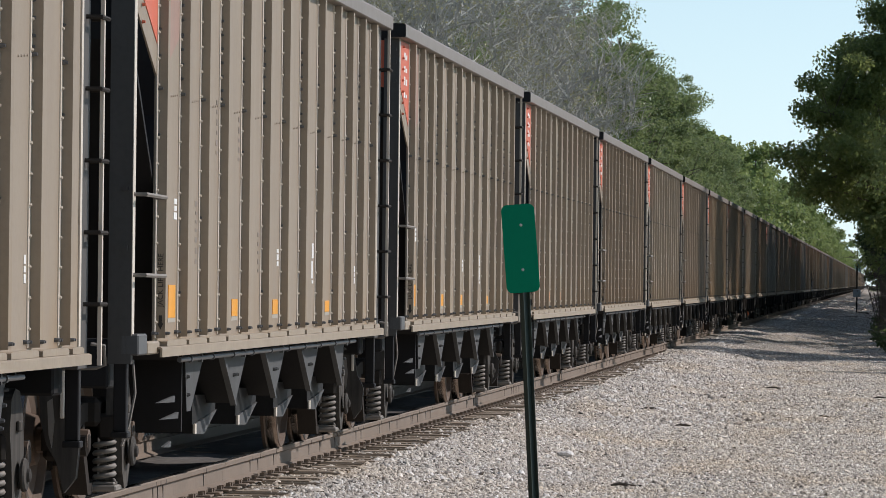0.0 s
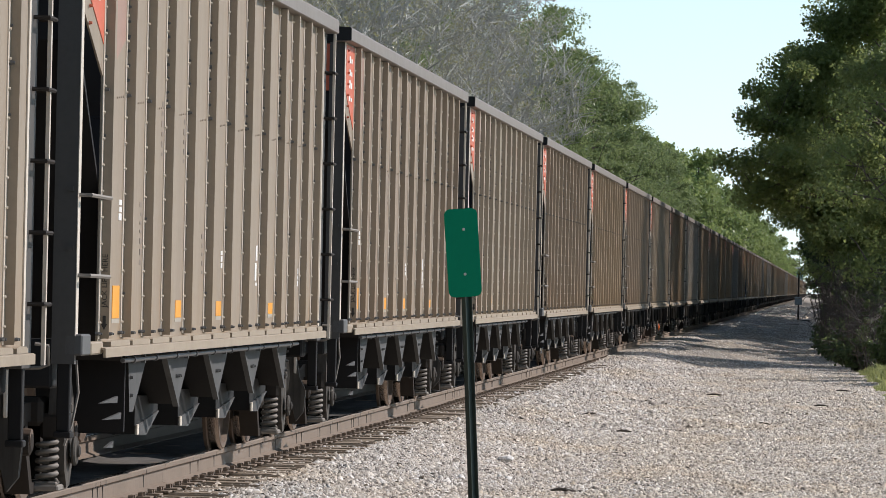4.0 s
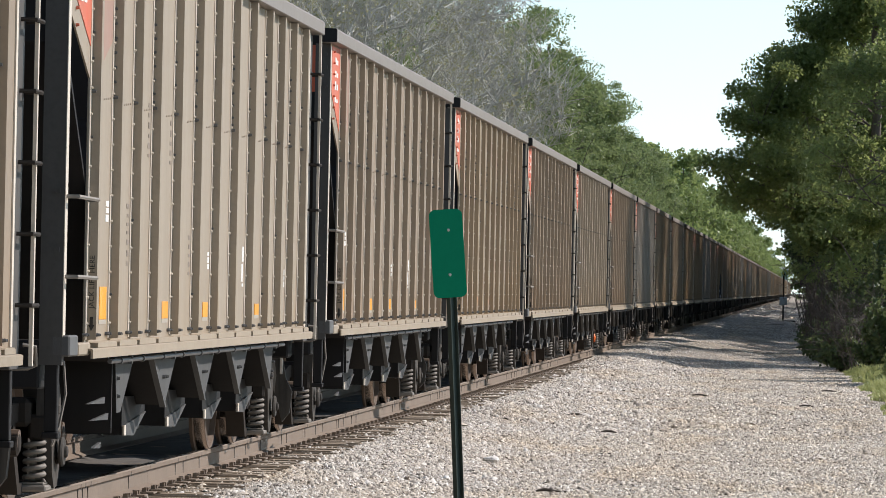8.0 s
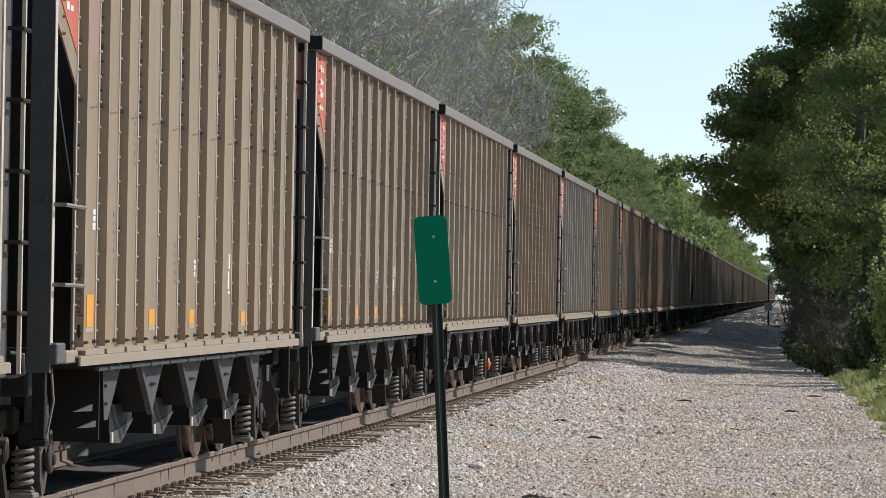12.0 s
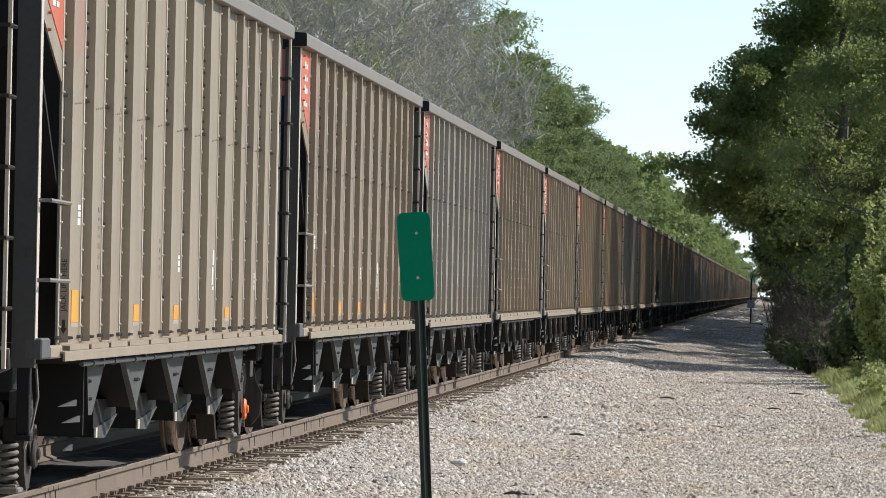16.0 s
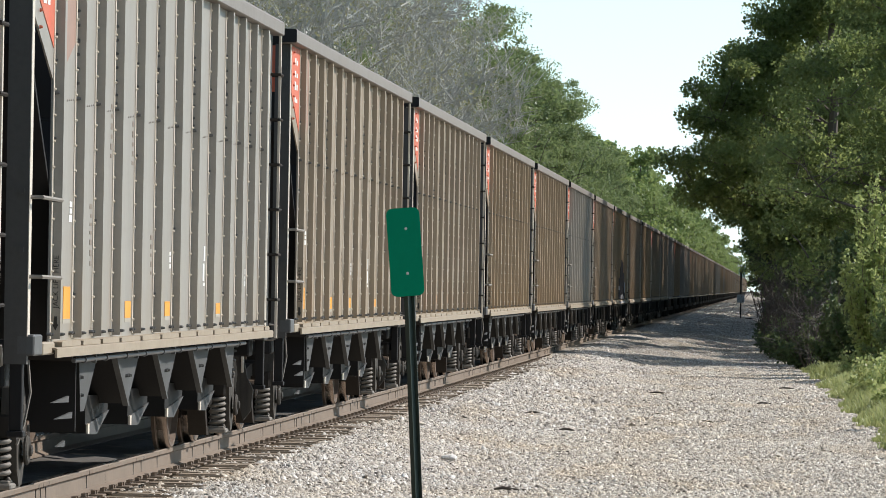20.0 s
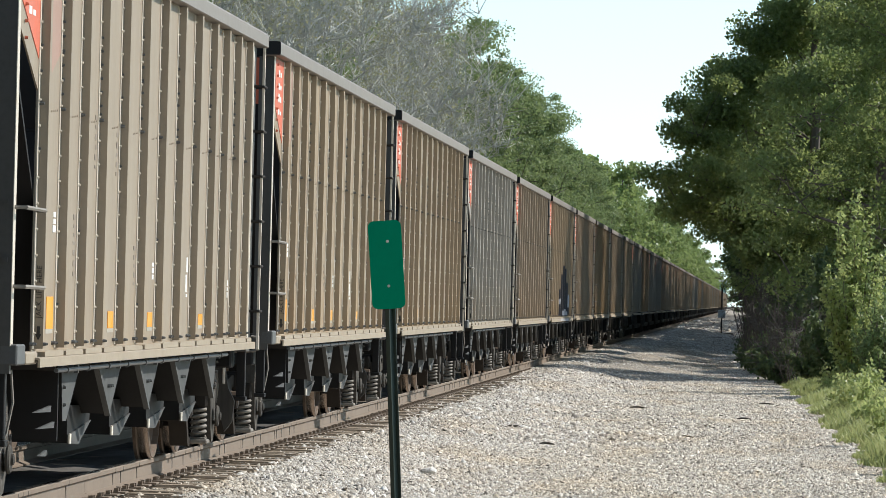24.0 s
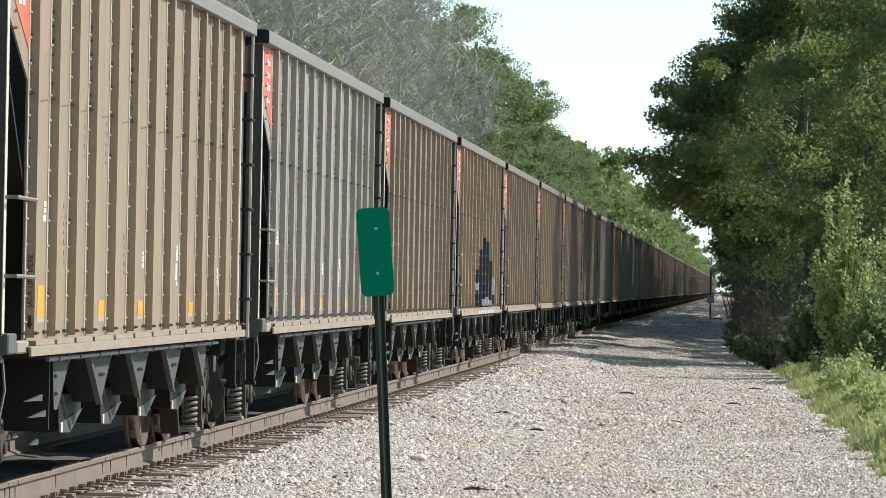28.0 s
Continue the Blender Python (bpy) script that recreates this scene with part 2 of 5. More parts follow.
MAT["leaf"] = leaf_material("leaves_green", (0.075, 0.13, 0.05), (0.205, 0.29, 0.115), (0.34, 0.38, 0.16), 0.5)
MAT["leaf_far"] = leaf_material("leaves_light_green", (0.10, 0.17, 0.055), (0.23, 0.32, 0.105), (0.36, 0.40, 0.15), 0.5)
# foliage under the trees: its shade is put into darker leaf colours
MAT["leaf_shaded"] = leaf_material("leaves_deep_green", (0.035, 0.065, 0.03), (0.105, 0.155, 0.06), (0.20, 0.23, 0.09), 0.45)
MAT["leaf_olive"] = leaf_material("leaves_olive_green", (0.055, 0.095, 0.04), (0.19, 0.265, 0.092), (0.36, 0.38, 0.125), 0.6)
MAT["leaf_grey"] = leaf_material("leaves_dry_grey", (0.24, 0.25, 0.16), (0.37, 0.37, 0.26), (0.42, 0.40, 0.17), 0.45)
MAT["leaf_bright"] = leaf_material("leaves_bright", (0.16, 0.235, 0.06), (0.34, 0.42, 0.13), (0.58, 0.58, 0.27), 0.5)
MAT["grass"] = leaf_material("verge_grass", (0.19, 0.255, 0.075), (0.35, 0.41, 0.145), (0.56, 0.53, 0.26), 0.45)
MAT["bark"] = weathered("bark", (0.14, 0.115, 0.095), (0.07, 0.055, 0.045), 0.9, 0.0, 0.7, (8, 8, 1))
MAT["twig"] = weathered("dead_twigs", (0.085, 0.07, 0.06), (0.045, 0.036, 0.03), 0.9)
MAT["bark_grey"] = weathered("grey_bark", (0.50, 0.49, 0.455), (0.34, 0.33, 0.30), 0.9, 0.0, 0.7, (8, 8, 1))


# ---- building helpers ----
def part(name, bm, mat, parent=None, label="", smooth=False):
    """Links a bmesh as one mesh object, under a thing or a part. mat: one material or several."""
    me = bpy.data.meshes.new(name)
    bm.normal_update()
    bm.to_mesh(me)
    bm.free()
    for k in (mat if isinstance(mat, (list, tuple)) else [mat]):
        me.materials.append(k)
    if smooth:
        me.polygons.foreach_set("use_smooth", [True] * len(me.polygons))
    ob = new(name, me)
    if parent:
        ob.parent = parent
    if label:
        ob["label"] = label
    return ob


def mesh_part(name, verts, faces, mat, parent=None, label=""):
    me = bpy.data.meshes.new(name)
    me.from_pydata(verts, [], faces)
    me.materials.append(mat)
    ob = new(name, me)
    if parent:
        ob.parent = parent
    if label:
        ob["label"] = label
    return ob


def share(ob, m, parent=None, name=None):
    """Another object on the same mesh."""
    o = new(name or ob.name.split(".")[0], ob.data)
    o.parent = parent or ob.parent
    o.matrix_basis = m
    if "label" in ob:
        o["label"] = ob["label"]
    return o


def box(bm, x0, x1, y0, y1, z0, z1, bevel=0.0, mat=0):
    vs = [bm.verts.new(p) for p in ((x0, y0, z0), (x1, y0, z0), (x1, y1, z0), (x0, y1, z0), (x0, y0, z1), (x1, y0, z1), (x1, y1, z1), (x0, y1, z1))]
    fs = [bm.faces.new([vs[i] for i in f]) for f in ((3, 2, 1, 0), (4, 5, 6, 7), (0, 1, 5, 4), (1, 2, 6, 5), (2, 3, 7, 6), (3, 0, 4, 7))]
    for f in fs:
        f.material_index = mat
    if bevel:
        edges = {e for f in fs for e in f.edges}
        made = bmesh.ops.bevel(bm, geom=list(edges), offset=bevel, segments=1, affect="EDGES")
        for f in made["faces"]:
            f.material_index = mat
    return fs


def prism(bm, outline, axis, a, b, mat=0):
    """A closed outline of two coordinates, drawn out along an axis from a to b."""
    def at(u, v, w):
        return {"x": (w, u, v), "y": (u, w, v), "z": (u, v, w)}[axis]
    lo, hi = [bm.verts.new(at(u, v, a)) for u, v in outline], [bm.verts.new(at(u, v, b)) for u, v in outline]
    n, fs = len(outline), []
    fs += [bm.faces.new(lo), bm.faces.new(hi[::-1])]
    for i in range(n):
        fs.append(bm.faces.new((lo[i], hi[i], hi[(i + 1) % n], lo[(i + 1) % n])))
    for f in fs:
        f.material_index = mat
    bmesh.ops.recalc_face_normals(bm, faces=fs)
    return fs


def tube(bm, path, r, sides=8, mat=0, radii=None):
    """A round bar along a path of points."""
    path = [Vector(p) for p in path]
    rings = []
    for i, p in enumerate(path):
        d = (path[min(i + 1, len(path) - 1)] - path[max(i - 1, 0)]).normalized()
        u = d.orthogonal().normalized() if abs(d.z) > 0.9 or len(path) < 3 else d.cross(Vector((0, 0, 1))).normalized()
        w = d.cross(u)
        k = radii[i] if radii else r
        rings.append([bm.verts.new(p + k * (math.cos(a) * u + math.sin(a) * w)) for a in [2 * math.pi * j / sides for j in range(sides)]])
    fs = []
    for a, b in zip(rings, rings[1:]):
        for j in range(sides):
            fs.append(bm.faces.new((a[j], a[(j + 1) % sides], b[(j + 1) % sides], b[j])))
    fs += [bm.faces.new(rings[0][::-1]), bm.faces.new(rings[-1])]
    for f in fs:
        f.material_index = mat
    return fs


def lathe(bm, profile, axis_point=(0, 0, 0), sides=20, mat=0):
    """Turns a profile of (x along the axle, radius) round the x axis."""
    cx, cy, cz = axis_point
    rings = []
    for x, r in profile:
        rings.append([bm.verts.new((cx + x, cy + r * math.cos(a), cz + r * math.sin(a))) for a in [2 * math.pi * j / sides for j in range(sides)]])
    for a, b in zip(rings, rings[1:]):
        for j in range(sides):
            bm.faces.new((a[j], a[(j + 1) % sides], b[(j + 1) % sides], b[j])).material_index = mat
    for ring in (rings[0][::-1], rings[-1]):
        bm.faces.new(ring).material_index = mat


def thing(name, label, category, group="", kind=""):
    return tagged(new(name), label, category, group, kind)


def words(name, text, size, mat, parent, m, label=""):
    """Lettering as a flat mesh, in the built-in font."""
    cu = bpy.data.curves.new(name, "FONT")
    cu.body, cu.size, cu.align_x, cu.align_y = text, size, "CENTER", "CENTER"
    tmp = bpy.data.objects.new(name, cu)
    scene.collection.objects.link(tmp)
    me = bpy.data.meshes.new_from_object(tmp.evaluated_get(bpy.context.evaluated_depsgraph_get()))
    bpy.data.objects.remove(tmp)
    me.materials.clear()
    me.materials.append(mat)
    ob = new(name, me)
    ob.parent, ob.matrix_basis = parent, m
    if label:
        ob["label"] = label
    return ob


# ---- ground ----
def smoothstep(a, b, v):
    t = np.clip((v - a) / (b - a), 0, 1)
    return t * t * (3 - 2 * t)


def ground_height(x, y):
    """Height of the ground sheet: the road, the ballast shoulder, the verge."""
    x, y = np.asarray(x, float), np.asarray(y, float)
    d = np.abs(x - TRACK)
    bed = 0.12 * (1 - smoothstep(1.75, 3.3, d)) + 0.075 * (1 - smoothstep(1.5, 2.3, d))
    far = smoothstep(95, 135, y)
    wave = 0.12 * np.sin(y * 0.56 + 1.4 * np.sin(y * 0.093) - 0.9 * d) + 0.05 * np.sin(y * 1.33 + 1.3 * np.sin(y * 0.21) + 0.4 * d)
    bed = bed + far * (0.10 * (1 - smoothstep(2.2, 5.2, d)) + wave * (1 - smoothstep(3.0, 5.8, d)) * smoothstep(1.7, 3.0, d))
    bed = np.where(x < TRACK, np.minimum(bed, 0.13), bed)
    verge = 0.10 * smoothstep(1.4, 2.6, x) + 0.25 * smoothstep(3, 8, x)
    ripple = 0.012 * np.sin(x * 2.3 + y * 0.35) + 0.010 * np.sin(y * 0.9 - x * 1.1)
    return bed + verge + ripple * (d > 1.8) - 0.4 * smoothstep(9, 14, d) * (x < TRACK)


def build_ground():
    xs = np.concatenate([[-1500, -500, -200, -80, -40, -25, -18, -14], np.arange(-11, 10.01, 0.25), [12, 16, 22, 35, 60, 120, 300, 800, 1500]])
    ys = np.concatenate([[-600, -200, -60, -20], np.arange(0, 200, 0.5), np.arange(200, 420, 1.5), np.geomspace(425, 4200, 60)])
    gx, gy = np.meshgrid(xs, ys)
    gz = ground_height(gx, gy)
    nx, ny = len(xs), len(ys)
    verts = np.stack([gx, gy, gz], -1).reshape(-1, 3).tolist()
    faces = [(j * nx + i, j * nx + i + 1, (j + 1) * nx + i + 1, (j + 1) * nx + i) for j in range(ny - 1) for i in range(nx - 1)]
    ob = mesh_part("ground", verts, faces, MAT["ground"])
    ob.data.polygons.foreach_set("use_smooth", [True] * len(ob.data.polygons))
    tagged(ob, "sunlit grey-tan crushed stone ground beside the track", "ground", kind="structure")


build_ground()


def scatter_stones(name, x0, x1, y0, y1, count, size, label, seed, edge=None):
    """Crushed stones as one mesh of many angular pieces."""
    rng = np.random.default_rng(seed)
    base = np.array([(1, 0, -0.4), (0, 1, -0.4), (-1, 0, -0.4), (0, -1, -0.4), (0.3, 0, 0.75), (-0.3, 0.1, 0.7)], float)
    tri = np.array([(0, 1, 4), (1, 5, 4), (1, 2, 5), (2, 3, 5), (3, 4, 5), (3, 0, 4)])
    px, py = rng.uniform(x0, x1, count), rng.uniform(y0, y1, count)
    if edge is not None:
        keep = edge(px, py, rng)
        px, py = px[keep], py[keep]
    n = len(px)
    s = size * rng.lognormal(0, 0.35, n)
    v = base[None] * rng.uniform(0.7, 1.15, (n, 6, 1)) + rng.normal(0, 0.16, (n, 6, 3))
    v *= rng.uniform(0.65, 1.4, (n, 1, 3)) * s[:, None, None] * 0.54
    a, tx, ty = rng.uniform(0, 6.28, n), rng.normal(0, 0.35, n), rng.normal(0, 0.35, n)
    ca, sa = np.cos(a)[:, None], np.sin(a)[:, None]
    v = np.stack([v[:, :, 0] * ca - v[:, :, 1] * sa, v[:, :, 0] * sa + v[:, :, 1] * ca, v[:, :, 2]], -1)
    v[:, :, 2] += v[:, :, 0] * tx[:, None] + v[:, :, 1] * ty[:, None]
    v[:, :, 2] *= 0.62
    v += np.stack([px, py, ground_height(px, py) + 0.10 * s], -1)[:, None]
    me = bpy.data.meshes.new(name)
    me.vertices.add(n * 6)
    me.vertices.foreach_set("co", v.ravel())
    loops = (tri[None] + 6 * np.arange(n)[:, None, None]).ravel()
    me.loops.add(len(loops))
    me.loops.foreach_set("vertex_index", loops.astype(np.int32))
    me.polygons.add(n * 6)
    me.polygons.foreach_set("loop_start", np.arange(0, n * 18, 3, dtype=np.int32))
    me.update(calc_edges=True)
    me.materials.append(MAT["gravel" if name == "road_gravel" else "stone"])
    return tagged(new(name, me), label, "gravel", kind="stuff")


def off_track(px, py, rng):
    return (px > TRACK + 1.36 + rng.normal(0, 0.12, len(px))) | (px < TRACK - 1.30) | (rng.random(len(px)) < 0.6)


def shoulder(px, py, rng):
    return off_track(px, py, rng) & (px < -2.6 + 0.5 * np.sin(py * 0.3) + rng.normal(0, 0.4, len(px)))


def road(px, py, rng):
    return px > -3.0 + 0.5 * np.sin(py * 0.3) + rng.normal(0, 0.4, len(px))


scatter_stones("ballast", -6.0, -1.0, 28, 64, 145000, 0.032, "pale grey crushed ballast stones beside the track", 3, shoulder)
scatter_stones("road_gravel", -4.2, 2.0, 41, 64, 75000, 0.028, "fine pale tan gravel of the service road", 6, road)
scatter_stones("ballast", -6.0, -1.0, 64, 118, 62000, 0.046, "pale grey crushed ballast stones beside the track", 4, shoulder)
scatter_stones("road_gravel", -4.2, 1.7, 64, 118, 62000, 0.037, "fine pale tan gravel of the service road", 7, road)
scatter_stones("ballast", -4.9, 0.8, 118, 190, 60000, 0.036, "crushed ballast stones in tree shade", 5)
scatter_stones("ballast", -4.9, 0.8, 190, 330, 40000, 0.052, "crushed ballast stones in tree shade", 9)
scatter_stones("ballast", -4.9, 1.5, 330, 560, 18000, 0.11, "crushed ballast stones far down the road", 10)


# ---- track ----
def build_track():
    track = thing("railway_track", "rusty steel rails on weathered timber ties", "railway track", kind="structure")
    outline = [(-0.075, -0.186), (0.075, -0.186), (0.075, -0.174), (0.014, -0.150), (0.010, -0.055), (0.036, -0.040), (0.037, -0.010), (0.028, 0.0),
               (-0.028, 0.0), (-0.037, -0.010), (-0.036, -0.040), (-0.010, -0.055), (-0.014, -0.150), (-0.075, -0.174)]
    lengths = []
    for run in (11.9, 1250.0):
        bm = bmesh.new()
        for f in prism(bm, outline, "y", 0.0, run - 0.008):
            if f.normal.z > 0.95 and f.calc_center_median().z > -0.005:
                f.material_index = 1
        lengths.append(part("rail", bm, [MAT["rail"], MAT["railtop"]], track, "rusty rail with a polished head"))
    for side in (-1, 1):
        for i in range(26):
            near = i < 25
            m = pose(TRACK + side * 0.755, -45.0 + 11.9 * i, RAIL)
            if side < 0 and i in (0, 25):
                lengths[0 if near else 1].matrix_basis = m
            else:
                share(lengths[0 if near else 1], m, track)
    # coal dust and dirty ballast between the rails, darkened to paint the train's shade
    bm = bmesh.new()
    rng = random.Random(8)
    cols = [TRACK - 1.25 + 0.26 * i for i in range(9)]
    ys = [20 + 0.55 * j for j in range(330)] + [201.5 + 8 * j for j in range(110)]
    grid = [[bm.verts.new((x, y, RAIL - 0.20 + rng.uniform(-0.025, 0.02))) for x in cols] for y in ys]
    for a, b in zip(grid, grid[1:]):
        for i in range(len(cols) - 1):
            bm.faces.new((a[i], a[i + 1], b[i + 1], b[i]))
    part("track_bed", bm, MAT["bed"], track, "coal-dusted ballast between the rails, darkened for the train's shade")
    rng = random.Random(5)
    ties, plates = [], []
    for v in range(4):
        bm = bmesh.new()
        # three weathered splits side by side, uneven at their ends
        y0 = -0.112
        for w in (0.05 + 0.02 * v, 0.10 - 0.015 * v, 0.055):
            box(bm, -1.30, 1.30 + rng.uniform(-0.09, 0.07), y0, y0 + w - 0.010, -0.18, rng.uniform(-0.022, 0.0), 0.008)
            y0 += w + 0.004
        for vert in bm.verts:
            vert.co += Vector((rng.uniform(-0.02, 0.02), rng.uniform(-0.006, 0.006), rng.uniform(-0.008, 0.004)))
        ties.append(part("tie", bm, MAT["tie"], track))
    bm = bmesh.new()
    box(bm, -0.18, 0.18, -0.10, 0.10, 0, 0.016, 0.004)
    for sx in (-0.10, 0.10):
        for sy in (-0.06, 0.06):
            box(bm, sx - 0.018, sx + 0.018, sy - 0.014, sy + 0.014, 0.016, 0.045)
    plate = part("tie_plate", bm, MAT["rail"], track)
    for i in range(270):
        y = 23.0 + 0.52 * i
        m = pose(TRACK + rng.uniform(-0.05, 0.06), y + rng.uniform(-0.03, 0.03), RAIL - 0.203 + rng.uniform(-0.015, 0.004), 0, 0, rng.uniform(-1.2, 1.2))
        if i < 4:
            ties[i].matrix_basis = m
        else:
            share(ties[i % 4], m, track)
        if i < 180:
            m = pose(TRACK + 0.755, y, RAIL - 0.201)
            if i:
                share(plate, m, track)
            else:
                plate.matrix_basis = m
    # rail anchors beside the ties
    bm = bmesh.new()
    box(bm, 0.030, 0.082, -0.010, 0.010, -0.188, -0.160)
    box(bm, 0.008, 0.017, -0.006, 0.006, -0.160, -0.050)
    box(bm, 0.034, 0.039, -0.004, 0.004, -0.050, -0.012)
    anchor = part("rail_anchor", bm, MAT["bed"], track, "dark clip on the rail")
    placed = 0
    for i in range(20, 190):
        for d in (-0.15, 0.15):
            if rng.random() < 0.22:
                m = pose(TRACK + 0.755, 23.0 + 0.52 * i + d + rng.uniform(-0.03, 0.03), RAIL)
                if placed:
                    share(anchor, m, track)
                else:
                    anchor.matrix_basis = m
                placed += 1
    bm = bmesh.new()
    for i in range(1150):
        y = 23.0 + 0.52 * (270 + i)
        box(bm, TRACK - 1.3, TRACK + 1.3 + rng.uniform(-0.06, 0.06), y - 0.11, y + 0.11, RAIL - 0.38, RAIL - 0.203)
    for i in range(110):
        y = 22.48 - 0.52 * i
        box(bm, TRACK - 1.3, TRACK + 1.3, y - 0.11, y + 0.11, RAIL - 0.38, RAIL - 0.203)
    tagged(part("tie_row", bm, MAT["tie"], track, "far timber ties"), kind="stuff")


build_track()


# ---- the coal cars: x to the road, y ahead, z from the top of rail ----
HALF = 1.52                      # half the width over the chords
SHEET = HALF - 0.085             # the side sheet's outer face
STAKES = [-6.22, -5.25, -4.30, -3.35, -2.21, -1.06, 0.08, 1.22, 2.37, 3.51, 4.46, 5.41, 6.38]
Z_SILL, Z_TOP = 0.962, 3.85
END = 7.50                       # ends of the chords
POST = 7.27                      # face of the end post at the cut-back end
SHEET_END = 7.0                  # far end of the side sheet
CHUTES = (-4.34, -2.08, 0.20, 2.46, 4.72)


def stake_mesh(bm, mirror=1):
    """A hat-shaped stake: riveted flanges, two webs and a crown. mat 0 crown, 1 flange."""
    z0, z1 = Z_SILL + 0.115, Z_TOP - 0.14
    d = 0.062
    pts = [(-0.115, 0.0), (-0.115, 0.006), (-0.052, 0.006), (-0.045, d), (0.045, d), (0.052, 0.006), (0.115, 0.006), (0.115, 0.0)]
    lo = [bm.verts.new((mirror * (SHEET + u), y, z0)) for y, u in pts]
    hi = [bm.verts.new((mirror * (SHEET + u), y, z1)) for y, u in pts]
    fs = []
    for i in range(len(pts) - 1):
        f = bm.faces.new((lo[i], lo[i + 1], hi[i + 1], hi[i]))
        f.material_index = 1 if i in (0, 1, 5, 6) else 0
        fs.append(f)
    fs.append(bm.faces.new(lo))
    fs.append(bm.faces.new(hi[::-1]))
    bmesh.ops.recalc_face_normals(bm, faces=fs)
    return z0, z1


def rivet(bm, x, y, z, r, h, mat=0):
    ring = [bm.verts.new((x, y + r * math.cos(a), z + r * math.sin(a))) for a in [math.pi / 3 * k for k in range(6)]]
    top = [bm.verts.new((x + h, y + 0.6 * r * math.cos(a), z + 0.6 * r * math.sin(a))) for a in [math.pi / 3 * k for k in range(6)]]
    for k in range(6):
        bm.faces.new((ring[k], ring[(k + 1) % 6], top[(k + 1) % 6], top[k])).material_index = mat
    bm.faces.new(top).material_index = mat


def build_stake(seed, dense):
    """A stake with its rivets; every other one carries a close row of bolts high up."""
    rng = random.Random(seed)
    bm = bmesh.new()
    z0, z1 = stake_mesh(bm)
    z = z0 + 0.10
    while z < z1 - 0.05:
        rivet(bm, SHEET + 0.006, -0.083 + rng.uniform(-0.006, 0.006), z, 0.0125, 0.012, 1)
        if rng.random() < 0.16:
            rivet(bm, SHEET + 0.006, -0.062, z + 0.02, 0.011, 0.015, 2)
        z += 0.165
    if dense:
        for k in range(6):
            rivet(bm, SHEET + 0.006, -0.060, 2.74 + 0.095 * k, 0.013, 0.017, 2)
    rivet(bm, SHEET + 0.006, -0.064, 2.64, 0.016, 0.03, 2)
    # bolts through the foot, in a level row from the sheet across the web
    for y in (-0.20, -0.165, -0.13, -0.09):
        rivet(bm, SHEET + (0.0 if y < -0.115 else 0.006), y, z0 + 0.03, 0.014, 0.022, 2)
    for y in (-0.028, 0.028):
        rivet(bm, SHEET + 0.062, y, z0 + 0.03, 0.013, 0.022, 2)
    return bm


def truck_frame(bm, s):
    """One side frame: arched top, bottom bow, columns and journal boxes."""
    prism(bm, [(-1.15, 0.52), (-0.95, 0.60), (-0.40, 0.67), (0.40, 0.67), (0.95, 0.60), (1.15, 0.52), (1.15, 0.40), (0.72, 0.40), (0.62, 0.49), (0.36, 0.55),
               (-0.36, 0.55), (-0.62, 0.49), (-0.72, 0.40), (-1.15, 0.40)], "x", s * 0.90, s * 1.03)
    prism(bm, [(-0.62, 0.46), (-0.36, 0.10), (0.36, 0.10), (0.62, 0.46), (0.50, 0.46), (0.30, 0.17), (-0.30, 0.17), (-0.50, 0.46)], "x", s * 0.90, s * 1.06)
    for k in (-1, 1):
        box(bm, min(s * 0.91, s * 1.02), max(s * 0.91, s * 1.02), k * 0.30 - 0.05, k * 0.30 + 0.05, 0.16, 0.58)
        box(bm, min(s * 0.88, s * 1.08), max(s * 0.88, s * 1.08), k * 0.89 - 0.12, k * 0.89 + 0.12, 0.33, 0.52, 0.03)
        lathe(bm, [(0, 0.085), (s * 0.06, 0.08), (s * 0.075, 0.05)], (s * 1.08, k * 0.89, 0.44), 12)


def spring_mesh(bm, x, y):
    path = []
    for i in range(5 * 12 + 1):
        a = 2 * math.pi * i / 12
        path.append((x + 0.062 * math.cos(a), y + 0.062 * math.sin(a), 0.175 + 0.25 * i / 60))
    tube(bm, path, 0.017, 6)


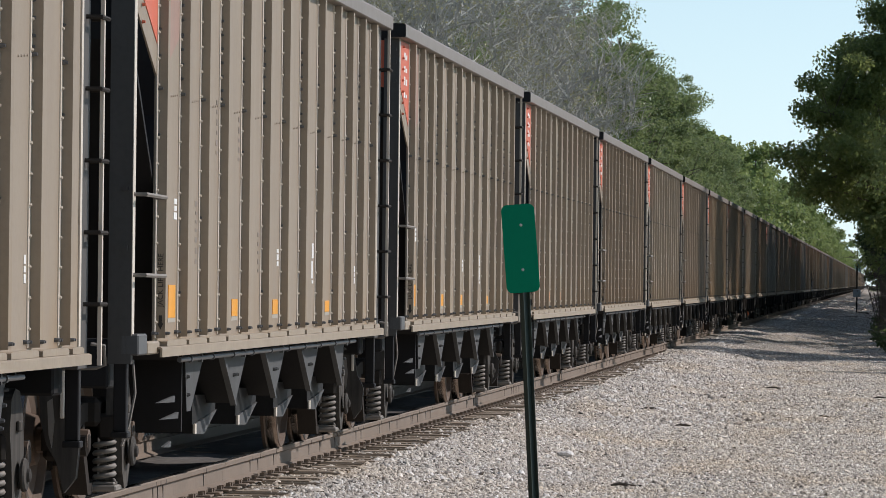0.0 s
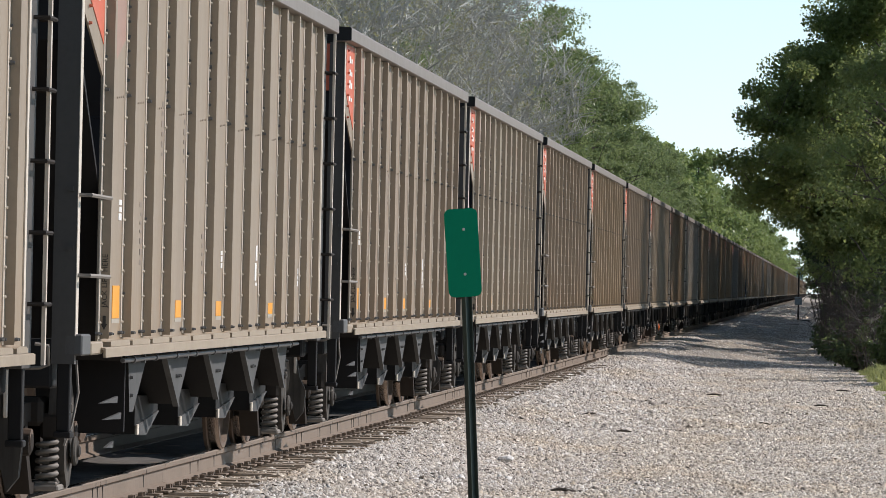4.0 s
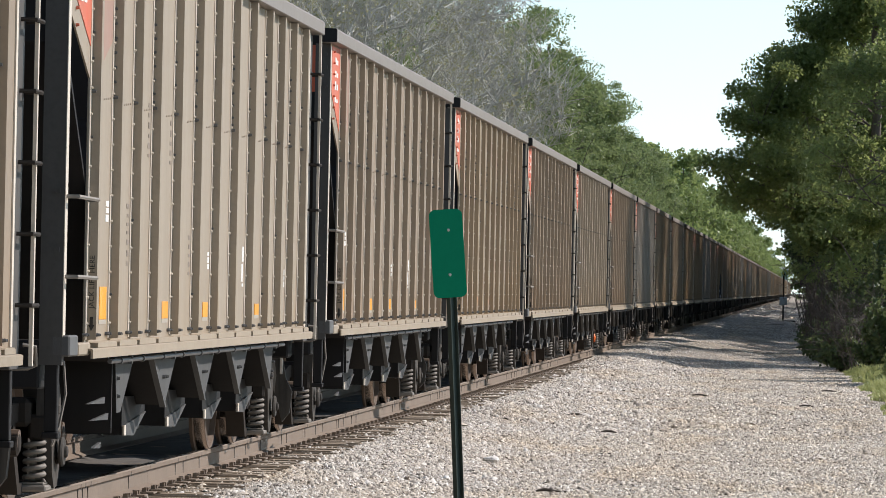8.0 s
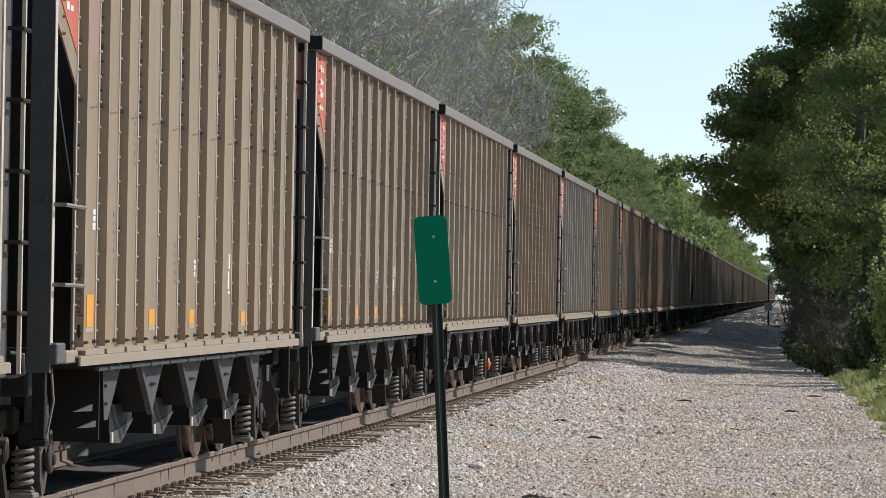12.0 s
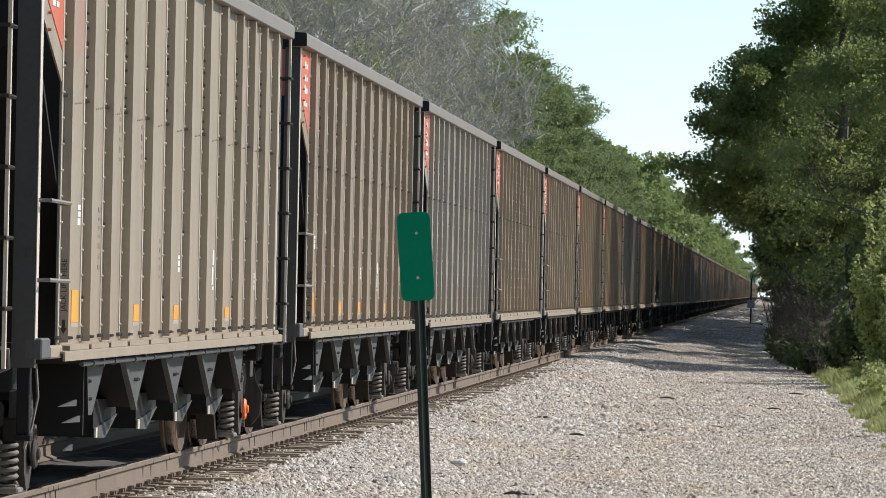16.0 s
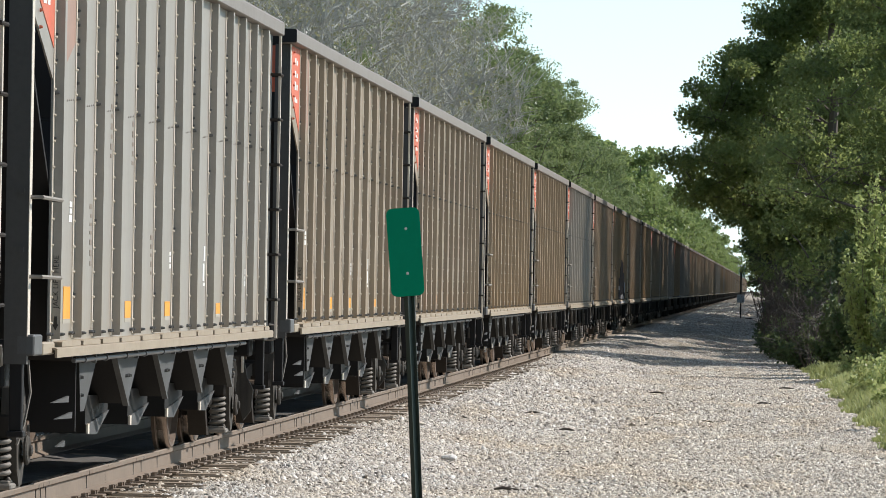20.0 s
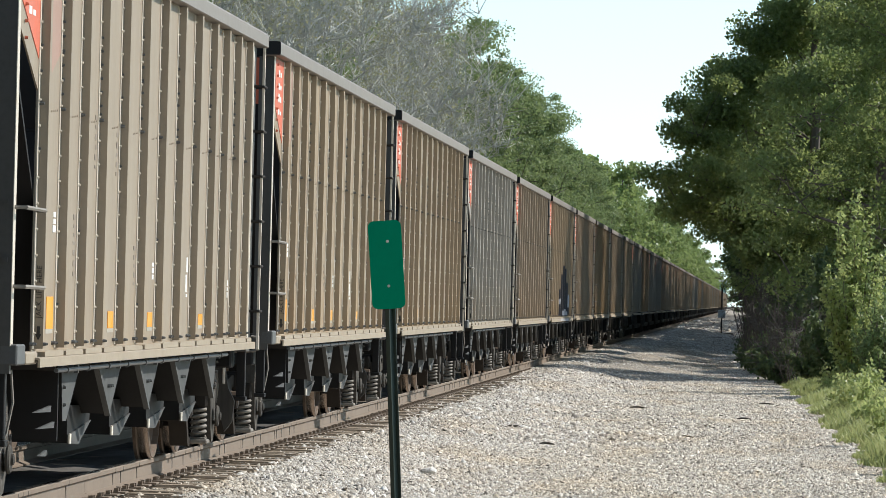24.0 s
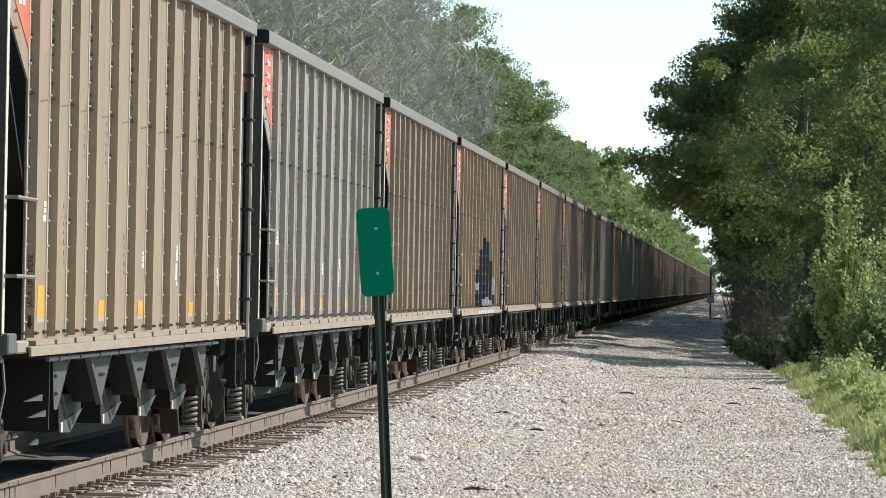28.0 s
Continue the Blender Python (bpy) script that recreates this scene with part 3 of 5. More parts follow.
def build_truck(car, y, detail=True):
    """A freight truck: side frames, bolster, coil springs and brake gear; the wheels come later."""
    if not detail:
        bm = bmesh.new()
        for s in (1, -1):
            truck_frame(bm, s)
        spring_mesh(bm, 1.12, 0)
        for k in (-0.89, 0.89):
            lathe(bm, [(-0.82, 0.455), (-0.68, 0.455), (-0.68, 0.09), (0.68, 0.09), (0.68, 0.455), (0.82, 0.455)], (0, k, 0.457), 16)
        box(bm, -1.14, 1.14, -0.20, 0.20, 0.52, 0.70)
        tr = part("truck", bm, MAT["steel"], car)
        tr.location = (0, y, 0)
        return tr
    truck = new("truck")
    truck.parent, truck.location = car, (0, y, 0)
    for s in (1, -1):
        bm = bmesh.new()
        truck_frame(bm, s)
        part("side_frame", bm, MAT["steel"], truck)
    for yy in (-0.10, 0.10):
        bm = bmesh.new()
        spring_mesh(bm, 1.12, yy)
        part("spring", bm, MAT["spring"], truck, "dusty coil spring", True)
    bm = bmesh.new()
    box(bm, 1.02, 1.21, -0.20, 0.20, 0.115, 0.155, 0.01)
    box(bm, 1.04, 1.19, -0.16, 0.16, 0.155, 0.172, 0.005)
    part("spring_seat", bm, MAT["spring"], truck)
    bm = bmesh.new()
    box(bm, -1.16, 1.10, -0.20, 0.20, 0.52, 0.70, 0.03)
    box(bm, 1.08, 1.20, -0.15, 0.15, 0.435, 0.60, 0.02)
    box(bm, 1.15, 1.22, -0.06, 0.06, 0.58, 0.70, 0.015)
    part("bolster", bm, MAT["steel"], truck)
    bm = bmesh.new()
    for k in (-1, 1):
        tube(bm, [(-0.9, k * 0.36, 0.36), (0, k * 0.27, 0.36), (0.9, k * 0.36, 0.36)], 0.04, 6)
        box(bm, 0.66, 0.84, k * 0.40 - 0.03, k * 0.40 + 0.03, 0.25, 0.47, 0.01)
    part("brake_beam", bm, MAT["steel"], truck)
    # slack adjuster and hanger outside the frame
    bm = bmesh.new()
    prism(bm, [(-0.10, 0.78), (0.02, 0.84), (0.16, 0.82), (0.26, 0.70), (0.30, 0.50), (0.26, 0.28), (0.16, 0.14), (0.04, 0.13), (-0.05, 0.24), (-0.08, 0.42), (-0.14, 0.60)], "x", 1.13, 1.225)
    box(bm, 1.225, 1.25, 0.04, 0.13, 0.60, 0.66, 0.008)
    box(bm, 1.225, 1.24, 0.10, 0.17, 0.28, 0.32, 0.006)
    part("brake_hanger", bm, MAT["hanger"], truck, "rust-streaked brake hanger")
    if y < 0:
        bm = bmesh.new()
        prism(bm, [(0.90, 0.84), (1.00, 0.88), (1.06, 0.72), (1.09, 0.56), (1.15, 0.44), (1.13, 0.24), (1.06, 0.15), (1.01, 0.34), (0.95, 0.44), (0.91, 0.60)], "y", -1.26, -1.19)
        casting = part("end_casting", bm, MAT["hanger"], truck, "rust-streaked casting at the truck's end")
        bm = bmesh.new()
        box(bm, 1.035, 1.06, -1.285, -1.26, 0.60, 0.90, 0.005)
        part("brake_rod", bm, MAT["edge"], casting, "pale worn brake rod")
        bm = bmesh.new()
        prism(bm, [(0.955, 0.70), (0.985, 0.72), (1.0, 0.58), (0.985, 0.42), (0.965, 0.50)], "y", -1.272, -1.26)
        part("wear_plate", bm, MAT["spring"], casting)
    bm = bmesh.new()
    lathe(bm, [(0, 0.04), (0, 0.092), (0.014, 0.096), (0.026, 0.085), (0.03, 0.04), (0.045, 0.035), (0.05, 0.02)], (1.25, 0.12, 0.36), 20)
    part("adjuster_disc", bm, MAT["hanger"], truck)
    return truck


def build_wheelset():
    bm = bmesh.new()
    lathe(bm, [(-1.15, 0.07), (-0.80, 0.08), (0.80, 0.08), (1.15, 0.07)], sides=12)
    for s in (1, -1):
        prof = [(0.685, 0.12), (0.685, 0.30), (0.680, 0.40), (0.684, 0.485), (0.712, 0.487), (0.722, 0.462), (0.815, 0.455), (0.820, 0.448), (0.820, 0.405),
                (0.775, 0.385), (0.750, 0.28), (0.765, 0.17), (0.830, 0.15), (0.830, 0.10)]
        lathe(bm, [(s * x, r) for x, r in prof], sides=28)
    bmesh.ops.recalc_face_normals(bm, faces=bm.faces)
    for f in bm.faces:
        c = f.calc_center_median()
        if 0.45 < math.hypot(c.y, c.z) and 0.72 < abs(c.x) < 0.82:
            f.material_index = 1
    return part("wheelset", bm, [MAT["wheel"], MAT["tread"]], None, "rusty wheels on an axle")


def coupler_mesh(bm, s):
    box(bm, -0.07, 0.07, min(s * 7.2, s * 7.85), max(s * 7.2, s * 7.85), 0.76, 0.92, 0.02)
    box(bm, -0.16, 0.16, min(s * 7.85, s * 8.08), max(s * 7.85, s * 8.08), 0.70, 0.98, 0.04)


def side_outline():
    """The side sheet: cut back on a slant at one end, full height at the other."""
    z0, z1 = Z_SILL + 0.095, Z_TOP - 0.12
    return [(-POST + 0.02, z1), (-POST + 0.02, 3.13), (STAKES[0] - 0.115, 2.72), (STAKES[0] - 0.115, z0), (SHEET_END, z0), (SHEET_END, z1)]


def chord_mesh(bm, s):
    prism(bm, [(s * (HALF - 0.17), Z_TOP - 0.02), (s * (HALF - 0.13), Z_TOP), (s * (HALF - 0.01), Z_TOP - 0.005), (s * HALF, Z_TOP - 0.02),
               (s * HALF, Z_TOP - 0.125), (s * (HALF - 0.012), Z_TOP - 0.132), (s * (HALF - 0.17), Z_TOP - 0.132)], "y", -END, END)
    for f in bm.faces:
        if f.normal.y < -0.9:
            f.material_index = 1


def sill_mesh(bm, s, tabs=True):
    a, b = STAKES[0] - 0.33, SHEET_END - 0.08
    prism(bm, [(s * (HALF - 0.16), Z_SILL + 0.064), (s * (HALF - 0.01), Z_SILL + 0.062), (s * (HALF + 0.003), Z_SILL + 0.056), (s * (HALF + 0.003), Z_SILL),
               (s * (HALF - 0.012), Z_SILL), (s * (HALF - 0.012), Z_SILL + 0.048), (s * (HALF - 0.16), Z_SILL + 0.054)], "y", a, b)
    if tabs:
        # the turned-out foot of each sheet, with a notch at every stake
        x0, x1 = sorted((s * (SHEET - 0.01), s * (HALF - 0.022)))
        rng = random.Random(4)
        for y0, y1 in zip(STAKES, STAKES[1:] + [SHEET_END - 0.12]):
            h = 0.040 + rng.uniform(-0.004, 0.003)
            prism(bm, [(y0 + 0.05, Z_SILL + 0.064), (y1 - 0.07, Z_SILL + 0.064), (y1 - 0.07, Z_SILL + 0.052 + h), (y1 - 0.12, Z_SILL + 0.064 + h),
                       (y0 + 0.09, Z_SILL + 0.064 + h), (y0 + 0.05, Z_SILL + 0.056 + h)], "x", x0, x1)


def chute_mesh(bm, i):
    """One of the tapering chutes across the car: wide under the sill, narrow at its foot."""
    c = CHUTES[i]
    l, r = (0.22 if i == 0 else 0.68), (0.30 if i == 4 else 0.68)
    prism(bm, [(c - l, 0.935), (c + r, 0.935), (c + 0.06, 0.57), (c - 0.07 - 0.05 * (i == 0), 0.57)], "x", -1.38, 1.38)
    for dy, zz in ((-0.08, 0.77), (0.01, 0.77), (0.09, 0.77)) if i not in (0, 4) else ((-0.13, 0.80), (-0.10, 0.68)) if i == 0 else ((0.24, 0.86), (0.20, 0.78), (0.15, 0.70), (0.12, 0.66)):
        rivet(bm, 1.38, c + dy, zz, 0.016, 0.022)
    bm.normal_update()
    # slopes facing along the car go near-black, painting shade into the gaps
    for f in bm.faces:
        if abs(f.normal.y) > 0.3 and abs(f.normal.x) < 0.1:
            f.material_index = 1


def chute_trim(bm, i):
    """The turned flange along the chute's near slope."""
    c = CHUTES[i]
    prism(bm, [(c - 0.775, 0.93), (c - 0.875, 0.93), (c - 0.17, 0.555), (c - 0.10, 0.555)], "x", 1.375, 1.415)


def door_mesh(bm, i):
    """An outlet door housing that hangs under the gap between two chutes."""
    m = CHUTES[i] - 0.78
    prism(bm, [(m, 0.64), (m, 0.372), (m + 0.53, 0.358), (m + 1.17, 0.505), (m + 1.17, 0.62)], "x", -1.12, 1.19)


def door_cheek(bm, i):
    """A paler triangle on a door housing, painting the corner the sun reaches."""
    m = CHUTES[i] - 0.78
    prism(bm, [(m, 0.43), (m, 0.368), (m + 0.53, 0.354), (m + 1.17, 0.51)], "x", 1.19, 1.202)


def add_spray(car):
    """Spray-paint strokes low on the side: on the sheet, the webs and the crowns of the stakes."""
    # for each stake: foot and head of the paint, and the pale gaps in it
    strokes = ((5, 1.10, 1.74, ((1.38, 1.50),)), (6, 1.08, 2.10, ()), (7, 1.08, 2.32, ((1.10, 1.22),)), (8, 1.08, 2.26, ((1.10, 1.26),)), (9, 1.08, 1.92, ((1.10, 1.20),)), (10, 1.12, 1.62, ((1.30, 1.62),)))
    for i, z0, z1, gaps in strokes:
        y = STAKES[i]
        for n, (a, b, key) in enumerate([(z0, z1, "spray")] + [(g0, g1, "spraywhite") for g0, g1 in gaps]):
            up = 0.001 + 0.0006 * (n > 0)
            bm = bmesh.new()
            prism(bm, [(y - 0.0455, a), (y + 0.0455, a + 0.03), (y + 0.0455, b + 0.03 * (7 - i)), (y - 0.0455, b)], "x", SHEET + 0.062, SHEET + 0.062 + up)
            prism(bm, [(SHEET + 0.006, y - 0.0535 - up), (SHEET + 0.062, y - 0.0465 - up), (SHEET + 0.062, y - 0.0455), (SHEET + 0.006, y - 0.0525)], "z", a, b)
            lift = 0.10 if i < 8 else -0.10
            prism(bm, [(y - 0.85, a), (y - 0.13, a), (y - 0.13, b), (y - 0.5, b - 0.4 * lift), (y - 0.85, max(a + 0.03, b - lift))], "x", SHEET + up - 0.0005, SHEET + up)
            part("spray_mark", bm, MAT[key], car, "sprayed stroke, not readable")
    for y in (-1.2, -0.6, 0.0, 0.6, 1.2, 1.8, 2.4, 3.0, 3.6):
        bm = bmesh.new()
        box(bm, HALF + 0.003, HALF + 0.005, y, y + 0.36, Z_SILL + 0.01, Z_SILL + 0.07)
        part("spray_mark", bm, MAT["spraywhite"], car)
    for b in (CHUTES[2], CHUTES[3]):
        bm = bmesh.new()
        prism(bm, [(b - 0.4, 0.90), (b + 0.1, 0.90), (b + 0.02, 0.62), (b - 0.05, 0.62)], "x", 1.381, 1.384)
        part("spray_mark", bm, MAT["spraywhite"], car)


def build_far_car(name, mat, label):
    """A car that stays far off, with its smaller pieces joined."""
    car = thing(name, label, "freight car", "cars of the coal train")
    bm = bmesh.new()
    prism(bm, side_outline(), "x", SHEET - 0.012, SHEET)
    part("side_sheet", bm, mat, car)
    bm = bmesh.new()
    prism(bm, side_outline(), "x", -SHEET, -SHEET + 0.012)
    part("far_side_sheet", bm, mat, car)
    bm = bmesh.new()
    for y in STAKES:
        n0 = len(bm.verts)
        stake_mesh(bm)
        bm.verts.ensure_lookup_table()
        for v in bm.verts[n0:]:
            v.co.y += y
    tagged(part("side_stake", bm, [mat, MAT["edge"]], car), kind="stuff")
    for s in (1, -1):
        bm = bmesh.new()
        chord_mesh(bm, s)
        part("top_chord", bm, [MAT["chord"], MAT["black"]], car)
        bm = bmesh.new()
        sill_mesh(bm, s, False)
        part("side_sill", bm, MAT["sill"], car)
    bm = bmesh.new()
    prism(bm, [(-POST + 0.14, Z_TOP - 0.15), (-POST + 0.14, 3.26), (STAKES[0] - 0.13, 2.92), (STAKES[0] - 0.13, Z_TOP - 0.15)], "x", SHEET + 0.001, SHEET + 0.005)
    part("end_panel", bm, MAT["orange"], car, "orange-red painted panel at the car's end")
    for e in (-1, 1):
        bm = bmesh.new()
        prism(bm, [(e * (POST - 0.03), Z_TOP - 0.14), (e * (POST - 0.03), 2.9), (e * 5.1, 0.92), (e * 5.06, 0.92), (e * (POST - 0.08), 2.92), (e * (POST - 0.08), Z_TOP - 0.14)], "x", -SHEET + 0.02, SHEET - 0.02)
        for s in (1, -1):
            box(bm, min(s * (SHEET - 0.1), s * SHEET), max(s * (SHEET - 0.1), s * SHEET), min(e * (POST - 0.07), e * POST), max(e * (POST - 0.07), e * POST), 0.95, Z_TOP - 0.13)
        box(bm, -1.3, 1.3, min(e * (POST - 0.3), e * POST), max(e * (POST - 0.3), e * POST), 0.78, 1.10)
        coupler_mesh(bm, e)
        part("end_frame", bm, MAT["black"], car, "black end frame and slope sheet")
    bm = bmesh.new()
    for i in range(5):
        chute_mesh(bm, i)
    for i in range(1, 5):
        chute_trim(bm, i)
        door_mesh(bm, i)
    box(bm, -1.2, 1.2, -5.0, 4.6, 0.93, 1.1)
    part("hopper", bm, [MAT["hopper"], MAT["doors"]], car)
    for y in (-6.15, 6.15):
        build_truck(car, y, False)
    return car


def build_car(name, mat, label, spray=False):
    """One hopper car with all its parts."""
    car = thing(name, label, "freight car", "cars of the coal train")
    bm = bmesh.new()
    prism(bm, side_outline(), "x", SHEET - 0.012, SHEET)
    for y in STAKES[1:-1]:
        for dy in (-0.46, -0.37, -0.28, -0.19):
            rivet(bm, SHEET, y + dy, 2.64 + 0.06 * dy, 0.010, 0.006)
    part("side_sheet", bm, mat, car)
    bm = bmesh.new()
    box(bm, SHEET + 0.001, SHEET + 0.010, SHEET_END - 0.06, SHEET_END + 0.002, Z_SILL + 0.10, Z_TOP - 0.14)
    part("edge_strip", bm, MAT["edge"], car)
    bm = bmesh.new()
    prism(bm, side_outline(), "x", -SHEET, -SHEET + 0.012)
    for y in STAKES:
        n0 = len(bm.verts)
        stake_mesh(bm, -1)
        bm.verts.ensure_lookup_table()
        for v in bm.verts[n0:]:
            v.co.y += y
    for f in bm.faces:
        f.material_index = 0
    part("far_side_sheet", bm, mat, car)
    kinds = [part("side_stake", build_stake(11 + k, k % 2), [mat, MAT["edge"], MAT["pipe"]], car) for k in range(4)]
    for i, y in enumerate(STAKES):
        if i < 4:
            kinds[i].location = (0, y, 0)
        else:
            share(kinds[i % 4], pose(0, y, 0), car)
    for s in (1, -1):
        bm = bmesh.new()
        chord_mesh(bm, s)
        part("top_chord", bm, [MAT["chord"], MAT["black"]], car)
        bm = bmesh.new()
        sill_mesh(bm, s)
        part("side_sill", bm, MAT["sill"], car, "pale dusty side sill")
    for e in (-1, 1):
        bm = bmesh.new()
        ya, yb = sorted((e * (POST - 0.08), e * POST))
        box(bm, -HALF + 0.18, HALF - 0.18, ya, yb, Z_TOP - 0.14, Z_TOP - 0.01, 0.01)
        part("end_chord", bm, MAT["black"], car, "black end chord")
        bm = bmesh.new()
        prism(bm, [(e * (POST - 0.03), Z_TOP - 0.14), (e * (POST - 0.03), 2.9), (e * 5.1, 0.92), (e * 5.06, 0.92), (e * (POST - 0.07), 2.92), (e * (POST - 0.07), Z_TOP - 0.14)],
              "x", -SHEET + 0.02, SHEET - 0.02)
        part("slope_sheet", bm, MAT["black"], car, "black end slope sheet")
        bm = bmesh.new()
        ya, yb = sorted((e * POST, e * (POST - 0.30)))
        box(bm, -1.30, 1.30, ya, yb, 0.78, 1.08, 0.015)
        ya, yb = sorted((e * POST, e * 5.0))
        box(bm, -0.30, 0.30, ya, yb, 0.62, 1.02)
        for sx in (-0.62, 0.62):
            box(bm, sx - 0.05, sx + 0.05, *sorted((e * (POST - 0.1), e * (POST - 0.02))), 1.08, 2.9)
        part("end_sill", bm, MAT["black"], car, "black end sill and underframe")
        bm = bmesh.new()
        coupler_mesh(bm, e)
        part("coupler", bm, MAT["steel"], car)
        for s in (1, -1):
            bm = bmesh.new()
            if e < 0:
                xa, xb = sorted((s * (SHEET - 0.14), s * (SHEET + 0.002)))
                box(bm, xa, xb, -POST, -POST + 0.075, 0.93, Z_TOP - 0.135)
                for z in (1.62, 1.98, 3.30, 3.48, 3.60):
                    box(bm, xb - 0.055, xb - 0.025, -POST - 0.02, -POST, z, z + 0.03)
            else:
                xa, xb = sorted((s * (SHEET - 0.10), s * (SHEET - 0.004)))
                box(bm, xa, xb, SHEET_END + 0.01, END - 0.18, 0.93, Z_TOP - 0.135, 0.005)
            post = part("end_post", bm, MAT["corner"], car, "dark end post")
            if e < 0 and s > 0:
                # pale strip painting the sunlight on the post's edge
                bm = bmesh.new()
                box(bm, SHEET + 0.002, SHEET + 0.007, -POST - 0.004, -POST + 0.09, 1.10, Z_TOP - 0.135)
                part("post_edge", bm, MAT["edge"], post, "pale strip that paints the post's sunlit edge")
            # the leg of the end frame under the sill
            bm = bmesh.new()
            xa, xb = sorted((s * (HALF - 0.19), s * (HALF - 0.11)))
            ya, yb = sorted((e * (POST - 0.02), e * (POST - 0.10)))
            box(bm, xa, xb, ya, yb, 0.52, 0.95, 0.006)
            box(bm, xa - 0.012, xb + 0.012, ya - 0.02, yb + 0.02, 0.48, 0.52, 0.006)
            part("end_bracket", bm, MAT["black"], car)
    bm = bmesh.new()
    box(bm, HALF - 0.15, HALF - 0.035, -POST + 0.0, -POST + 0.34, Z_SILL + 0.02, Z_SILL + 0.15, 0.01)
    part("sill_block", bm, MAT["pipe"], car)
    bm = bmesh.new()
    box(bm, HALF - 0.10, HALF - 0.03, -POST + 0.34, STAKES[0] - 0.22, Z_SILL + 0.02, Z_SILL + 0.10, 0.01)
    part("jacking_pad", bm, MAT["sill"], car)
    # hand holds at the cut-back end, ladder at the other
    for z in (1.47, 1.96):
        bm = bmesh.new()
        tube(bm, [(SHEET - 0.02, -POST + 0.03, z), (HALF - 0.01, -POST + 0.05, z), (HALF - 0.01, STAKES[0] - 0.16, z - 0.005), (SHEET + 0.0, STAKES[0] - 0.10, z - 0.005)], 0.014, 6)
        part("grab_iron", bm, MAT["spring"], car)
    bm = bmesh.new()
    box(bm, HALF - 0.03, HALF - 0.008, END - 0.19, END - 0.15, 0.95, Z_TOP - 0.14)
    part("ladder_stile", bm, MAT["edge"], car)
    for k in range(6):
        bm = bmesh.new()
        z = 1.30 + 0.41 * k
        tube(bm, [(SHEET - 0.02, END - 0.34, z), (HALF - 0.005, END - 0.32, z), (HALF - 0.005, END - 0.05, z), (SHEET - 0.02, END - 0.03, z)], 0.014, 6)
        part("ladder_rung", bm, MAT["steel"], car)
    bm = bmesh.new()
    tube(bm, [(HALF - 0.3, END + 0.10, 0.92), (HALF - 0.08, END + 0.10, 0.93), (HALF - 0.03, END + 0.10, 0.95), (HALF - 0.03, END + 0.05, 1.06), (HALF - 0.10, END + 0.02, 1.07)], 0.012, 6)
    part("uncoupling_lever", bm, MAT["spring"], car)
    # orange end panel
    bm = bmesh.new()
    prism(bm, [(-POST + 0.14, Z_TOP - 0.15), (-POST + 0.14, 3.26), (STAKES[0] - 0.13, 2.92), (STAKES[0] - 0.13, Z_TOP - 0.15)], "x", SHEET + 0.001, SHEET + 0.005)
    for k in range(7):
        rivet(bm, SHEET + 0.005, -6.98, 3.02 + 0.105 * k, 0.014, 0.02)
    part("end_panel", bm, MAT["orange"], car, "orange-red painted panel at the car's end")
    bm = bmesh.new()
    prism(bm, [(STAKES[0] + 0.13, Z_TOP - 0.15), (STAKES[0] + 0.13, 3.05), (STAKES[0] + 0.45, 2.85), (STAKES[1] - 0.125, 3.0), (STAKES[1] - 0.125, Z_TOP - 0.15)], "x", SHEET + 0.0005, SHEET + 0.002)
    part("faded_panel", bm, MAT["rose"], car, "faded pinkish paint beside the orange panel")
    bm = bmesh.new()
    box(bm, 0.55, SHEET - 0.12, -POST + 0.015, -POST + 0.028, 3.26, Z_TOP - 0.15)
    part("end_badge", bm, MAT["orange"], car, "red painted end sheet")
    bm = bmesh.new()
    box(bm, 0.75, SHEET - 0.16, -POST + 0.011, -POST + 0.015, 3.40, 3.44)
    part("badge_stripe", bm, MAT["white"], car)
    for z, h in ((3.54, 0.065), (3.42, 0.06), (3.30, 0.08), (3.18, 0.05)):
        bm = bmesh.new()
        box(bm, SHEET + 0.005, SHEET + 0.008, -6.84, -6.72, z, z + h)
        box(bm, SHEET + 0.005, SHEET + 0.008, -6.67, -6.56, z, z + 0.7 * h)
        part("panel_lettering", bm, MAT["white"], car, "white lettering, not readable")
    # hopper: five chutes across the car, outlet doors under the gaps between them
    for i in range(5):
        bm = bmesh.new()
        chute_mesh(bm, i)
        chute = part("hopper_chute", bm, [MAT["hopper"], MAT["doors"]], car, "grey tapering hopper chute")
        if i:
            bm = bmesh.new()
            chute_trim(bm, i)
            part("chute_flange", bm, MAT["hopper"], chute)
    # black sheet added to give the bay's end its deep shade
    bm = bmesh.new()
    box(bm, -1.36, 1.365, CHUTES[0] - 0.27, CHUTES[0] - 0.23, 0.44, 0.95)
    part("bay_end_plate", bm, MAT["black"], car, "added black sheet for the deep shade of the hopper bay's end")
    for i in range(1, 5):
        bm = bmesh.new()
        door_mesh(bm, i)
        door = part("outlet_door", bm, MAT["doors"], car, "outlet doors, near-black for the shade under the car")
        bm = bmesh.new()
        door_cheek(bm, i)
        part("door_cheek", bm, MAT["hopper"], door, "grey triangle that paints the sunlit corner of the door")
        m = CHUTES[i] - 0.78
        bm = bmesh.new()
        box(bm, 1.202, 1.215, m - 0.03, m + 0.05, 0.37, 0.44)
        part("door_latch", bm, MAT["edge"], door, "bright worn latch bar")
    # brackets of the slope sheet behind the first truck
    for y, z, w in ((-4.95, 0.655, 0.75), (-4.78, 0.545, 0.75), (-5.10, 0.365, 0.34)):
        bm = bmesh.new()
